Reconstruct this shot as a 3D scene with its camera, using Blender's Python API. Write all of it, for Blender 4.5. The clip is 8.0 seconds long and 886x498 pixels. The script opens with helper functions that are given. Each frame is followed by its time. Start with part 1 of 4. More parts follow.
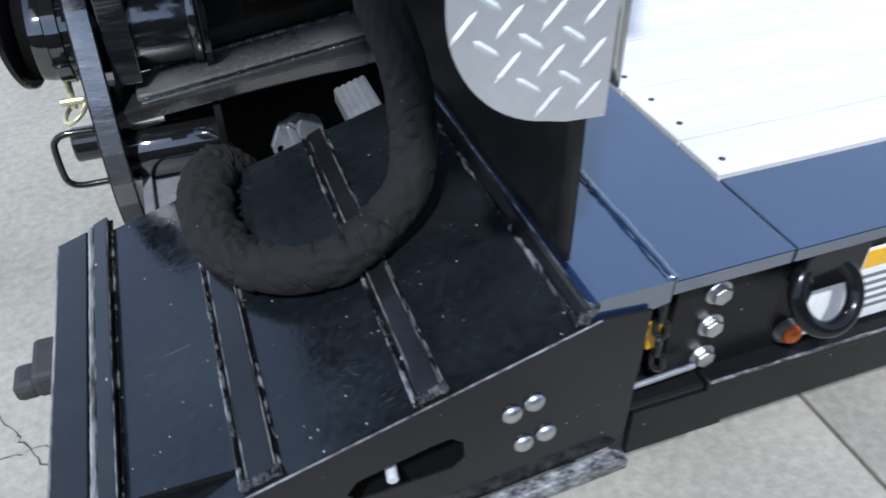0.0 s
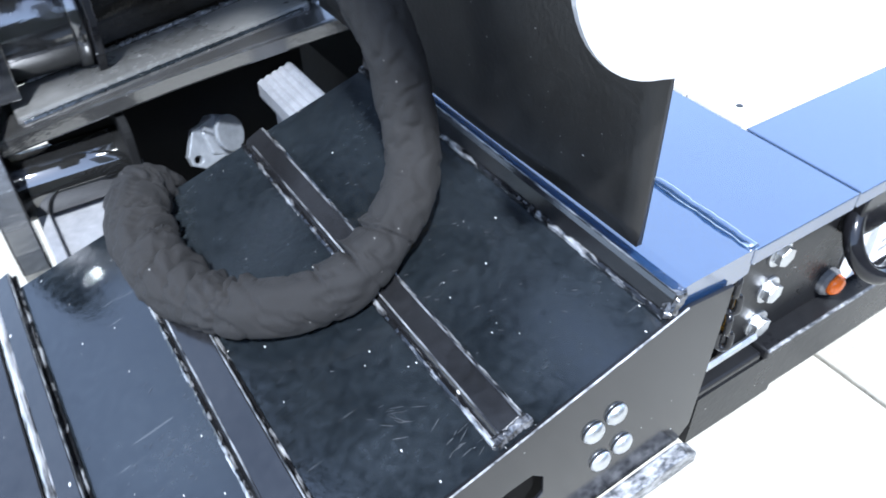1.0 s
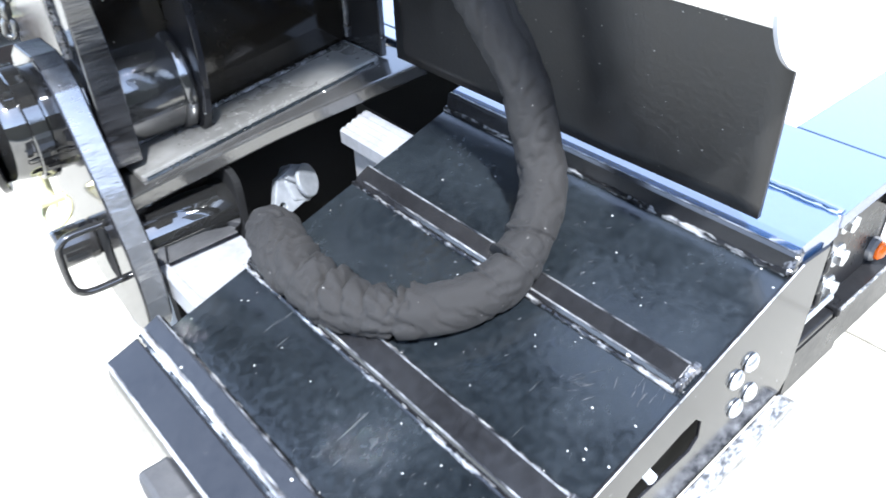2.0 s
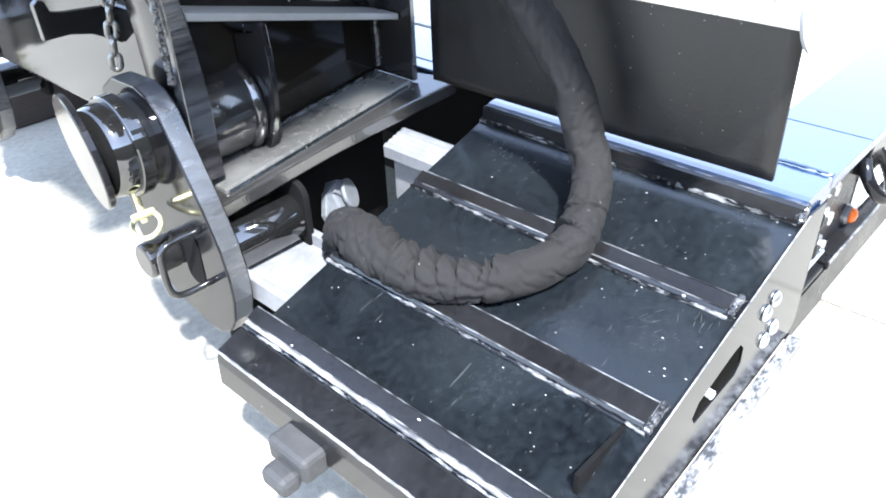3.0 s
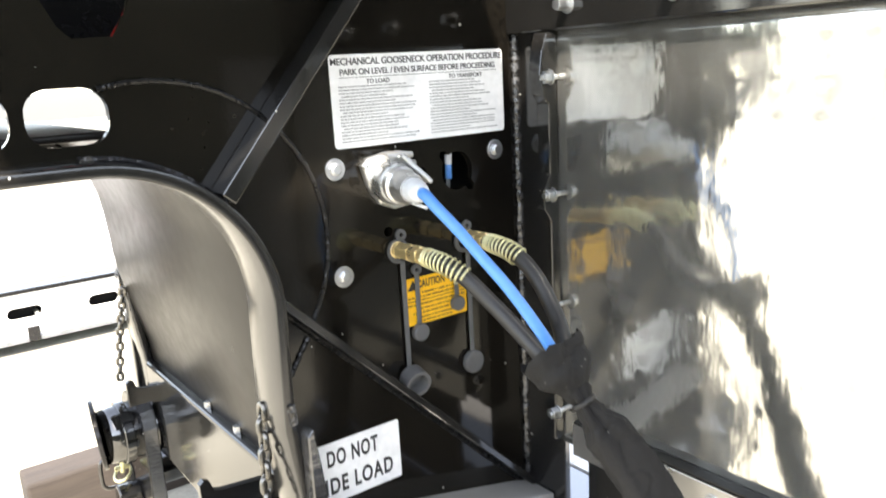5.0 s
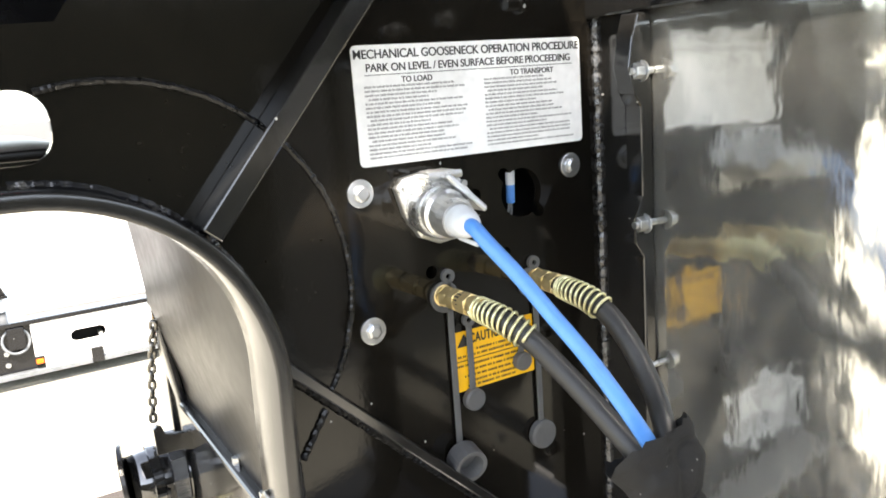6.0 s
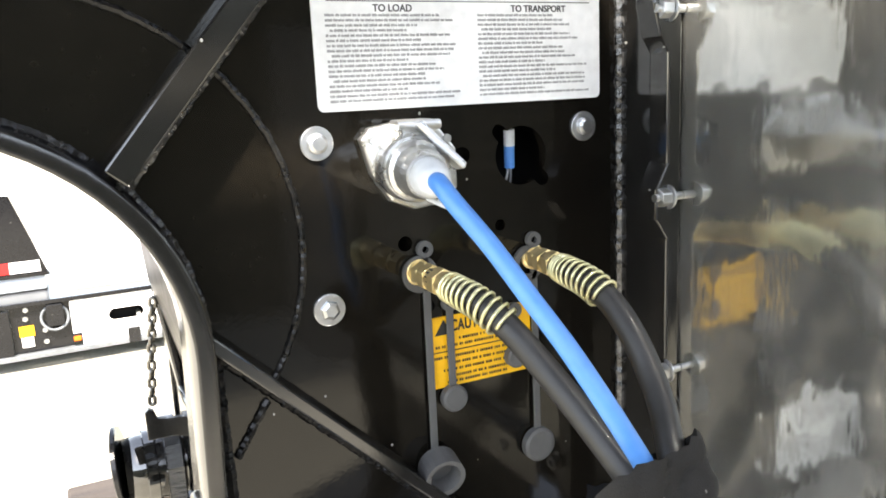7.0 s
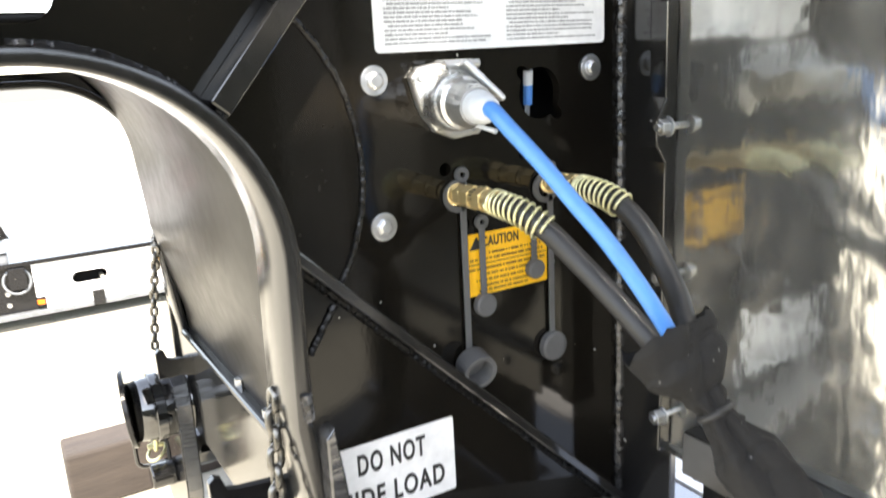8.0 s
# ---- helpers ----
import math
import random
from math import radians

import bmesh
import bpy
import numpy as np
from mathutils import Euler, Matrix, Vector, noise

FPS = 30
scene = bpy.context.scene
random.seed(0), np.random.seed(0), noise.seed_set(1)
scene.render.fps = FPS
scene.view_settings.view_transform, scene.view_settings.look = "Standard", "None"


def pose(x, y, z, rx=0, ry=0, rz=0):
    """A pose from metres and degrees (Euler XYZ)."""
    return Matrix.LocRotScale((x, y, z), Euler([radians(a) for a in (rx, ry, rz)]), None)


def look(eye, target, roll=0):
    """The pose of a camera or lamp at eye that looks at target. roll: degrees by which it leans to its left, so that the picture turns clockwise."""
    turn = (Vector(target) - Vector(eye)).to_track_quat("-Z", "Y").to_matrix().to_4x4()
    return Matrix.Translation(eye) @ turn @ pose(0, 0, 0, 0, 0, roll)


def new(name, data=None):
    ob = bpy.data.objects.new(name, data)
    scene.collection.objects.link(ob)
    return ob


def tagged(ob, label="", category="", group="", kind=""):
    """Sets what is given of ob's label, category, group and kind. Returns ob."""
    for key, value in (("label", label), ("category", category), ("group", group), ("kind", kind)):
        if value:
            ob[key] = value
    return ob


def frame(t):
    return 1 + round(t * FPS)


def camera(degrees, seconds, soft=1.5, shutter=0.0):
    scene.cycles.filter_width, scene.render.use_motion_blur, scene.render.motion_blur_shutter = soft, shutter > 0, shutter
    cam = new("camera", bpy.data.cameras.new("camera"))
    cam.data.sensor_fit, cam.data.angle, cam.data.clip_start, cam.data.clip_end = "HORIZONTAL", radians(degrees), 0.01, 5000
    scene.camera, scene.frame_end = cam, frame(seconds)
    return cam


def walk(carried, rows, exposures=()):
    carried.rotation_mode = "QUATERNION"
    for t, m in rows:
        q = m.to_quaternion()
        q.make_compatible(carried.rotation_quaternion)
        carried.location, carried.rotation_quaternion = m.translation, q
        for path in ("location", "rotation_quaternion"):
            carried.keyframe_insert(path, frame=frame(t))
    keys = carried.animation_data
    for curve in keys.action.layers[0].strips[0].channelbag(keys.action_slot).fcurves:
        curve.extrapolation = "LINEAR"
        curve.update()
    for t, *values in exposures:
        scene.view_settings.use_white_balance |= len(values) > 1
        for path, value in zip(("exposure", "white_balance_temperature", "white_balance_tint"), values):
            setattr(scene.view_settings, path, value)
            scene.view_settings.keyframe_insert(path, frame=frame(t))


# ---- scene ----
cam = camera(59.4, 8.0, 1.7, 0.3)
PATH = [
    (0, (-0.058, 0.09, 1.021), (0.455, 1.555, -0.24), -0.8),
    (0.5, (-0.103, 0.227, 0.974), (0.378, 1.637, -0.361), -5.6),
    (1, (-0.157, 0.284, 0.949), (0.658, 1.562, -0.357), -1.0),
    (1.5, (-0.312, 0.341, 0.957), (0.691, 1.546, -0.284), -2.6),
    (2, (-0.429, 0.317, 0.982), (0.595, 1.559, -0.205), -2.3),
    (2.2, (-0.493, 0.286, 0.991), (0.531, 1.551, -0.171), -2.9),
    (3.3, (-0.745, 0.341, 1.031), (0.548, 1.465, -0.001), -1.2),
    (3.5, (-0.762, 0.363, 1.085), (0.56, 1.523, 0.133), -0.8),
    (4, (-0.77, 0.406, 1.191), (0.559, 1.689, 0.425), -2.1),
    (4.5, (-0.697, 0.417, 1.276), (0.559, 1.858, 0.688), -3.4),
    (5, (-0.58, 0.462, 1.33), (0.574, 2.033, 0.88), -3.2),
    (5.2, (-0.546, 0.507, 1.333), (0.578, 2.107, 0.915), -3.5),
    (6.3, (-0.349, 0.693, 1.283), (0.596, 2.407, 0.875), -3.7),
    (6.5, (-0.31, 0.71, 1.264), (0.602, 2.443, 0.857), -3.0),
    (7, (-0.27, 0.738, 1.243), (0.594, 2.498, 0.847), -2.7),
    (7.5, (-0.293, 0.726, 1.247), (0.572, 2.486, 0.855), -2.6),
    (8, (-0.418, 0.677, 1.228), (0.561, 2.351, 0.737), -3.0),
]
EXPOSURES = [(0.0, 0.5, 5500, 10), (0.3, 0.95, 5400, 10), (0.6, 1.47, 5400, 10), (1.0, 2.1, 5400, 10), (1.5, 2.55, 5600, 10), (2.2, 2.85, 5700, 10), (3.5, 2.65, 6000, 10), (4.5, 2.95, 6900, 10), (5.2, 2.75, 7200, 10), (6.3, 2.75, 7200, 10), (7.5, 2.78, 7200, 10), (8.0, 2.8, 7200, 10)]
walk(cam, [(t, look(eye, target, roll)) for t, eye, target, roll in PATH], EXPOSURES)

# ---- light ----
world = bpy.data.worlds.new("sky")
scene.world = world
world.use_nodes = True
wn = world.node_tree.nodes
sky = wn.new("ShaderNodeTexSky")
sky.sky_type, sky.sun_disc = "NISHITA", False
sky.air_density, sky.dust_density, sky.ozone_density = 1.0, 0.4, 1.3
SUN_FROM = Vector((-0.42, -0.70, 1.2)).normalized()
sky.sun_elevation = math.asin(SUN_FROM.z)
sky.sun_rotation = math.atan2(SUN_FROM.x, SUN_FROM.y)
wn["Background"].inputs["Strength"].default_value = 0.15
haze = wn.new("ShaderNodeHueSaturation")
haze.inputs["Saturation"].default_value = 0.58
world.node_tree.links.new(sky.outputs["Color"], haze.inputs["Color"])
world.node_tree.links.new(haze.outputs["Color"], wn["Background"].inputs["Color"])
sun = new("sun", bpy.data.lights.new("sun", "SUN"))
sun.data.energy, sun.data.angle, sun.data.color = 3.0, radians(2.5), (1.0, 0.95, 0.88)
sun.matrix_basis = look(SUN_FROM * 30, (0, 0, 0))


# ---- materials ----
def mat(name, dark, light, rough, metal=0.0, scale=6.0, fine=90.0, bump=0.0, bump_scale=150.0, specks=0.0, speck_color=(0.36, 0.355, 0.335),
        speck_scale=55.0, rough_span=0.15, coat=0.0, stretch=(1, 1, 1), ior=1.5, lo=0.32, hi=0.68, scratches=0.0):
    m = bpy.data.materials.new(name)
    m.use_nodes = True
    n, l = m.node_tree.nodes, m.node_tree.links
    b = n["Principled BSDF"]
    tc, mp = n.new("ShaderNodeTexCoord"), n.new("ShaderNodeMapping")
    mp.inputs["Scale"].default_value = stretch
    l.new(tc.outputs["Object"], mp.inputs["Vector"])
    big, small = n.new("ShaderNodeTexNoise"), n.new("ShaderNodeTexNoise")
    big.inputs["Scale"].default_value, big.inputs["Detail"].default_value = scale, 6
    small.inputs["Scale"].default_value, small.inputs["Detail"].default_value = fine, 4
    for t in (big, small):
        l.new(mp.outputs["Vector"], t.inputs["Vector"])
    mix = n.new("ShaderNodeMath")
    mix.operation = "MULTIPLY_ADD"
    mix.inputs[1].default_value = 0.4
    l.new(small.outputs["Fac"], mix.inputs[0])
    half = n.new("ShaderNodeMath")
    half.operation = "MULTIPLY"
    half.inputs[1].default_value = 0.6
    l.new(big.outputs["Fac"], half.inputs[0])
    l.new(half.outputs[0], mix.inputs[2])
    ramp = n.new("ShaderNodeValToRGB")
    ramp.color_ramp.elements[0].position, ramp.color_ramp.elements[1].position = lo, hi
    ramp.color_ramp.elements[0].color, ramp.color_ramp.elements[1].color = (*dark, 1), (*light, 1)
    l.new(mix.outputs[0], ramp.inputs["Fac"])
    color = ramp.outputs["Color"]
    if specks:
        v = n.new("ShaderNodeTexVoronoi")
        v.inputs["Scale"].default_value = speck_scale
        longer = n.new("ShaderNodeMapping")
        longer.inputs["Scale"].default_value = (1.0, 0.5, 0.8)
        longer.inputs["Rotation"].default_value = (0.0, 0.0, 0.5)
        l.new(mp.outputs["Vector"], longer.inputs["Vector"])
        l.new(longer.outputs["Vector"], v.inputs["Vector"])
        lim = n.new("ShaderNodeMath")
        lim.operation = "LESS_THAN"
        l.new(v.outputs["Distance"], lim.inputs[0])
        sep = n.new("ShaderNodeSeparateColor")
        l.new(v.outputs["Color"], sep.inputs[0])
        size = n.new("ShaderNodeMapRange")
        size.inputs[1].default_value, size.inputs[2].default_value = 1 - specks, 1.0
        size.inputs[3].default_value, size.inputs[4].default_value = 0.0, 0.13
        l.new(sep.outputs[0], size.inputs[0])
        l.new(size.outputs[0], lim.inputs[1])
        mc = n.new("ShaderNodeMix")
        mc.data_type = "RGBA"
        l.new(lim.outputs[0], mc.inputs["Factor"])
        l.new(color, mc.inputs["A"])
        mc.inputs["B"].default_value = (*speck_color, 1)
        color = mc.outputs["Result"]
    for turn, seed in ((0.6, 3.1), (-0.45, 8.7)) if scratches else ():
        lay, line, cut, over = n.new("ShaderNodeMapping"), n.new("ShaderNodeTexNoise"), n.new("ShaderNodeMapRange"), n.new("ShaderNodeMix")
        lay.inputs["Rotation"].default_value, lay.inputs["Location"].default_value = (0, 0, turn), (seed, seed, 0)
        lay.inputs["Scale"].default_value = (14, 150, 14)
        line.inputs["Scale"].default_value, line.inputs["Detail"].default_value = 1.0, 2
        l.new(mp.outputs["Vector"], lay.inputs["Vector"])
        l.new(lay.outputs["Vector"], line.inputs["Vector"])
        cut.inputs[1].default_value, cut.inputs[2].default_value, cut.inputs[4].default_value = 0.74, 0.80, scratches
        l.new(line.outputs["Fac"], cut.inputs[0])
        over.data_type = "RGBA"
        l.new(cut.outputs[0], over.inputs["Factor"])
        l.new(color, over.inputs["A"])
        over.inputs["B"].default_value = (0.20, 0.20, 0.20, 1)
        color = over.outputs["Result"]
    l.new(color, b.inputs["Base Color"])
    rr = n.new("ShaderNodeMapRange")
    rr.inputs[3].default_value, rr.inputs[4].default_value = max(0.02, rough - rough_span / 2), rough + rough_span / 2
    rr.inputs[1].default_value, rr.inputs[2].default_value = 0.3, 0.7
    l.new(mix.outputs[0], rr.inputs[0])
    l.new(rr.outputs[0], b.inputs["Roughness"])
    b.inputs["Metallic"].default_value = metal
    b.inputs["Coat Weight"].default_value = coat
    b.inputs["IOR"].default_value = ior
    if bump:
        bn, bp = n.new("ShaderNodeTexNoise"), n.new("ShaderNodeBump")
        bn.inputs["Scale"].default_value, bn.inputs["Detail"].default_value = bump_scale, 3
        l.new(mp.outputs["Vector"], bn.inputs["Vector"])
        bp.inputs["Strength"].default_value, bp.inputs["Distance"].default_value = bump, 0.004
        l.new(bn.outputs["Fac"], bp.inputs["Height"])
        l.new(bp.outputs["Normal"], b.inputs["Normal"])
    return m


def plain(name, color, rough, metal=0.0):
    return mat(name, tuple(c * 0.86 for c in color), tuple(min(1, c * 1.1) for c in color), rough, metal, scale=14)


BLACK = mat("black_gloss_paint", (0.006, 0.006, 0.007), (0.012, 0.012, 0.013), 0.14, scale=5, bump=0.015, bump_scale=260, specks=0.10, speck_scale=90, rough_span=0.1, ior=1.4)
GLOSS = mat("black_enamel_paint", (0.008, 0.008, 0.008), (0.014, 0.0135, 0.013), 0.12, scale=5, bump=0.012, bump_scale=120, specks=0.10, speck_scale=90, rough_span=0.1, ior=1.75)
ARCH = mat("black_arch_paint", (0.007, 0.0068, 0.0065), (0.016, 0.0152, 0.0142), 0.18, scale=5, bump=0.015, bump_scale=120, specks=0.10, speck_scale=90, rough_span=0.14, ior=1.62)
PANEL = mat("black_panel_paint", (0.0017, 0.0017, 0.0018), (0.0170, 0.0142, 0.0102), 0.08, scale=2.5, fine=120, bump=0.012, bump_scale=200, specks=0.14, speck_scale=70, rough_span=0.07, ior=1.38, lo=0.25, hi=0.88)
RAMP = mat("black_worn_paint", (0.0032, 0.0042, 0.0052), (0.0176, 0.0220, 0.0256), 0.18, scale=7, fine=95, bump=0.05, bump_scale=120, specks=0.28, speck_scale=150, rough_span=0.28, ior=1.72, lo=0.33, hi=0.95, scratches=0.16)
CLEAT = mat("black_cleat_paint", (0.006, 0.006, 0.0065), (0.013, 0.013, 0.0138), 0.2, scale=9, bump=0.04, bump_scale=140, specks=0.15, speck_scale=90, ior=1.55)
# Black paint with the sky's blue reflection put into its base colour.
DECK = mat("sky_tinted_black_paint", (0.011, 0.027, 0.066), (0.016, 0.037, 0.088), 0.13, scale=4, bump=0.03, bump_scale=90, specks=0.05, rough_span=0.1, ior=3.5)
# Pale flecks put sun and sky glints into the painted weld's colour.
WELD = mat("painted_weld", (0.012, 0.012, 0.0125), (0.20, 0.20, 0.205), 0.2, 0.3, scale=90, fine=260, bump=0.25, bump_scale=240, ior=1.7, lo=0.44, hi=0.74)
BLACKWELD = mat("black_painted_weld", (0.005, 0.005, 0.0052), (0.026, 0.0235, 0.0195), 0.30, scale=60, fine=240, bump=0.12, bump_scale=240, ior=1.38, lo=0.50, hi=0.82)
# Long pale streaks paint the glints along the ramp welds.
TOEWELD = mat("glint_streaked_weld", (0.007, 0.007, 0.0075), (0.40, 0.40, 0.40), 0.2, 0.3, scale=60, fine=200, bump=0.25, bump_scale=240, ior=1.7, lo=0.49, hi=0.64, stretch=(1, 0.3, 1))
DUSTY = mat("dusty_black_paint", (0.011, 0.0108, 0.0103), (0.042, 0.041, 0.039), 0.13, scale=6, fine=50, bump=0.06, specks=0.25, speck_scale=100, rough_span=0.15, lo=0.25, hi=0.8, ior=2.1)
DUST = mat("dust_film", (0.16, 0.157, 0.150), (0.29, 0.285, 0.272), 0.4, scale=3, fine=40, bump=0.04, specks=0.15, speck_scale=90, lo=0.1, hi=0.9)
CUT_EDGE = mat("flame_cut_edge", (0.024, 0.025, 0.027), (0.085, 0.087, 0.09), 0.22, 0.1, scale=10, fine=200, bump=0.16, bump_scale=120, stretch=(0.3, 1, 1), ior=2.6)
DRUM = mat("black_polished_enamel", (0.006, 0.006, 0.006), (0.010, 0.010, 0.0095), 0.05, scale=5, bump=0.01, bump_scale=60, specks=0.10, speck_scale=90, rough_span=0.04, ior=2.1)
INSIDE = mat("dusty_inner_paint", (0.0040, 0.0034, 0.0028), (0.0145, 0.0124, 0.0104), 0.34, scale=2.2, fine=30, bump=0.02, rough_span=0.16, lo=0.25, hi=0.75, ior=1.29)
RUBBER = mat("rubber_flap", (0.0038, 0.0036, 0.0034), (0.0095, 0.0088, 0.0080), 0.40, scale=5, fine=40, bump=0.1, specks=0.6, speck_scale=165, speck_color=(0.15, 0.145, 0.13), ior=1.52)
FABRIC = mat("woven_sleeve", (0.0030, 0.0026, 0.0023), (0.0074, 0.0065, 0.0057), 0.85, scale=10, fine=300, bump=0.35, bump_scale=900, specks=0.26, speck_scale=130, speck_color=(0.14, 0.135, 0.125))
HOSE = mat("rubber_hose", (0.012, 0.012, 0.012), (0.028, 0.027, 0.026), 0.5, scale=20)
CHAIN = mat("dark_chain_steel", (0.10, 0.095, 0.085), (0.26, 0.25, 0.23), 0.3, 0.9, scale=40)
BLUE = mat("blue_cable", (0.06, 0.22, 0.58), (0.09, 0.28, 0.68), 0.4, scale=20)
BRASS = mat("brass", (0.62, 0.46, 0.20), (0.85, 0.70, 0.38), 0.36, 0.75, scale=40)
ZINC_Y = mat("yellow_zinc", (0.64, 0.60, 0.30), (0.84, 0.81, 0.54), 0.34, 0.7, scale=40)
STEEL = mat("zinc_steel", (0.46, 0.47, 0.48), (0.66, 0.67, 0.68), 0.38, 1.0, scale=40, bump=0.1)
GALV = mat("grey_cast_lug", (0.13, 0.140, 0.152), (0.22, 0.232, 0.246), 0.42, 0.3, scale=20, bump=0.2)
ALU = mat("polished_aluminium", (0.46, 0.46, 0.43), (0.72, 0.72, 0.69), 0.115, 0.91, scale=3.5, fine=30, bump=0.2, bump_scale=26, rough_span=0.12, stretch=(1, 1, 0.4))


def dent(m, spacing, depth, streak):
    """Adds the faint lattice of a tread pattern pressed through from behind, and upright rubbing marks."""
    n, l = m.node_tree.nodes, m.node_tree.links
    tc, sep = n.new("ShaderNodeTexCoord"), n.new("ShaderNodeSeparateXYZ")
    l.new(tc.outputs["Object"], sep.inputs[0])

    def math_node(kind, a, b):
        q = n.new("ShaderNodeMath")
        q.operation = kind
        for i, v in enumerate((a, b)):
            if v is None:
                continue
            if isinstance(v, float):
                q.inputs[i].default_value = v
            else:
                l.new(v, q.inputs[i])
        return q.outputs[0]
    y, z = sep.outputs["Y"], sep.outputs["Z"]
    k = math.pi / spacing
    across = math_node("SINE", math_node("MULTIPLY", math_node("ADD", y, z), k), None)
    down = math_node("SINE", math_node("MULTIPLY", math_node("SUBTRACT", y, z), k), None)
    lump = math_node("POWER", math_node("MAXIMUM", math_node("MULTIPLY", across, down), 0.0), 2.5)
    patch = n.new("ShaderNodeTexNoise")
    patch.inputs["Scale"].default_value = 6.0
    lump = math_node("MULTIPLY", lump, patch.outputs["Fac"])
    lay, line = n.new("ShaderNodeMapping"), n.new("ShaderNodeTexNoise")
    lay.inputs["Scale"].default_value = (60, 60, 5)
    line.inputs["Scale"].default_value, line.inputs["Detail"].default_value = 1.0, 4
    l.new(tc.outputs["Object"], lay.inputs["Vector"])
    l.new(lay.outputs["Vector"], line.inputs["Vector"])
    height = math_node("ADD", math_node("MULTIPLY", lump, depth), math_node("MULTIPLY", line.outputs["Fac"], streak))
    first = n["Bump"]
    more = n.new("ShaderNodeBump")
    more.inputs["Strength"].default_value, more.inputs["Distance"].default_value = 1.0, 0.001
    l.new(height, more.inputs["Height"])
    l.new(first.outputs["Normal"], more.inputs["Normal"])
    l.new(more.outputs["Normal"], n["Principled BSDF"].inputs["Normal"])


dent(ALU, 0.052, 0.55, 0.10)
TREAD = mat("tread_aluminium", (0.60, 0.60, 0.61), (0.72, 0.72, 0.73), 0.37, 0.65, scale=8, bump=0.1)
LUG = mat("worn_bright_tread", (0.82, 0.82, 0.82), (0.92, 0.92, 0.92), 0.3, 0.35, scale=20)
STRIP = mat("aluminium_strip", (0.55, 0.54, 0.52), (0.66, 0.65, 0.63), 0.3, 1.0, scale=5, fine=50)
CASTALU = mat("cast_aluminium", (0.55, 0.55, 0.54), (0.75, 0.75, 0.74), 0.3, 0.9, scale=30, bump=0.2)
DARKGREY = mat("grey_rubber_cap", (0.07, 0.07, 0.072), (0.10, 0.10, 0.10), 0.6, scale=30)
PLASTIC = plain("light_grey_plastic", (0.62, 0.64, 0.66), 0.4)
WHITE = plain("white_vinyl", (0.88, 0.88, 0.87), 0.35)
PRINT = plain("black_print", (0.02, 0.02, 0.02), 0.5)
GREYPRINT = plain("grey_print", (0.20, 0.20, 0.20), 0.5)
YELLOW = plain("yellow_vinyl", (0.85, 0.46, 0.012), 0.4)
AMBER = plain("amber_lens", (0.75, 0.14, 0.006), 0.15)
NAVY = plain("dark_blue_vinyl", (0.02, 0.05, 0.16), 0.4)
RED = plain("red_reflector", (0.55, 0.02, 0.02), 0.3)
BOARD = mat("weathered_board", (0.66, 0.64, 0.60), (0.82, 0.80, 0.77), 0.7, scale=3, fine=40, bump=0.3, bump_scale=60, stretch=(0.25, 6, 6))
TIMBER = mat("brown_timber", (0.026, 0.020, 0.017), (0.062, 0.049, 0.041), 0.8, scale=4, fine=50, bump=0.4, bump_scale=80, stretch=(0.3, 5, 5))
SCUFF = mat("scuffed_flange", (0.05, 0.052, 0.055), (0.42, 0.42, 0.42), 0.35, 0.2, scale=60, fine=220, bump=0.3, lo=0.42, hi=0.66, stretch=(0.6, 1, 1))
CONCRETE = mat("concrete", (0.23, 0.217, 0.181), (0.43, 0.405, 0.338), 0.85, scale=1.6, fine=55, bump=0.45, bump_scale=110, lo=0.30, hi=0.62, specks=0.6, speck_color=(0.23, 0.215, 0.177), speck_scale=130)
DARKWALL = mat("added_dark_wall", (0.03, 0.032, 0.022), (0.07, 0.065, 0.045), 0.9, scale=2, fine=20)
SOIL = mat("joint_filler", (0.05, 0.05, 0.045), (0.10, 0.095, 0.085), 0.9)
# Near-black colour that paints the shade inside recesses and behind holes.
SHADE = mat("painted_shade", (0.003, 0.003, 0.003), (0.007, 0.007, 0.007), 0.8, ior=1.2)
# Worn bare steel; also paints the highlight on the side plate's edge.
BARE = mat("worn_bare_glint_edge", (0.05, 0.05, 0.052), (0.46, 0.46, 0.46), 0.32, 0.4, scale=45, fine=160, bump=0.3, lo=0.36, hi=0.60, stretch=(1, 0.2, 1))
# Pale streaks put edge highlights into the colour, with some rubbed paint.
RUBBED_GLINT = mat("rubbed_glint_edge", (0.02, 0.02, 0.021), (0.42, 0.42, 0.42), 0.3, 0.4, scale=45, fine=160, bump=0.3, lo=0.45, hi=0.66, stretch=(1, 0.3, 1))
LEGCUT = mat("ribbed_cut_edge", (0.016, 0.016, 0.017), (0.075, 0.075, 0.077), 0.13, 0.35, scale=60, fine=120, bump=0.16, bump_scale=75, stretch=(0.12, 0.12, 1), ior=2.3, lo=0.40, hi=0.70, rough_span=0.08)
SCRAPED = mat("scraped_paint", (0.015, 0.0155, 0.017), (0.075, 0.076, 0.078), 0.4, scale=60, fine=200, bump=0.2, lo=0.35, hi=0.75)
BLOCK = mat("black_bump_rubber", (0.026, 0.026, 0.027), (0.050, 0.049, 0.048), 0.7, scale=12, fine=60, bump=0.2)
DUSTED = mat("dust_on_black_paint", (0.045, 0.0445, 0.0415), (0.135, 0.133, 0.125), 0.30, scale=7, fine=60, bump=0.06, specks=0.25, speck_scale=100, rough_span=0.2, lo=0.25, hi=0.8, ior=1.7)
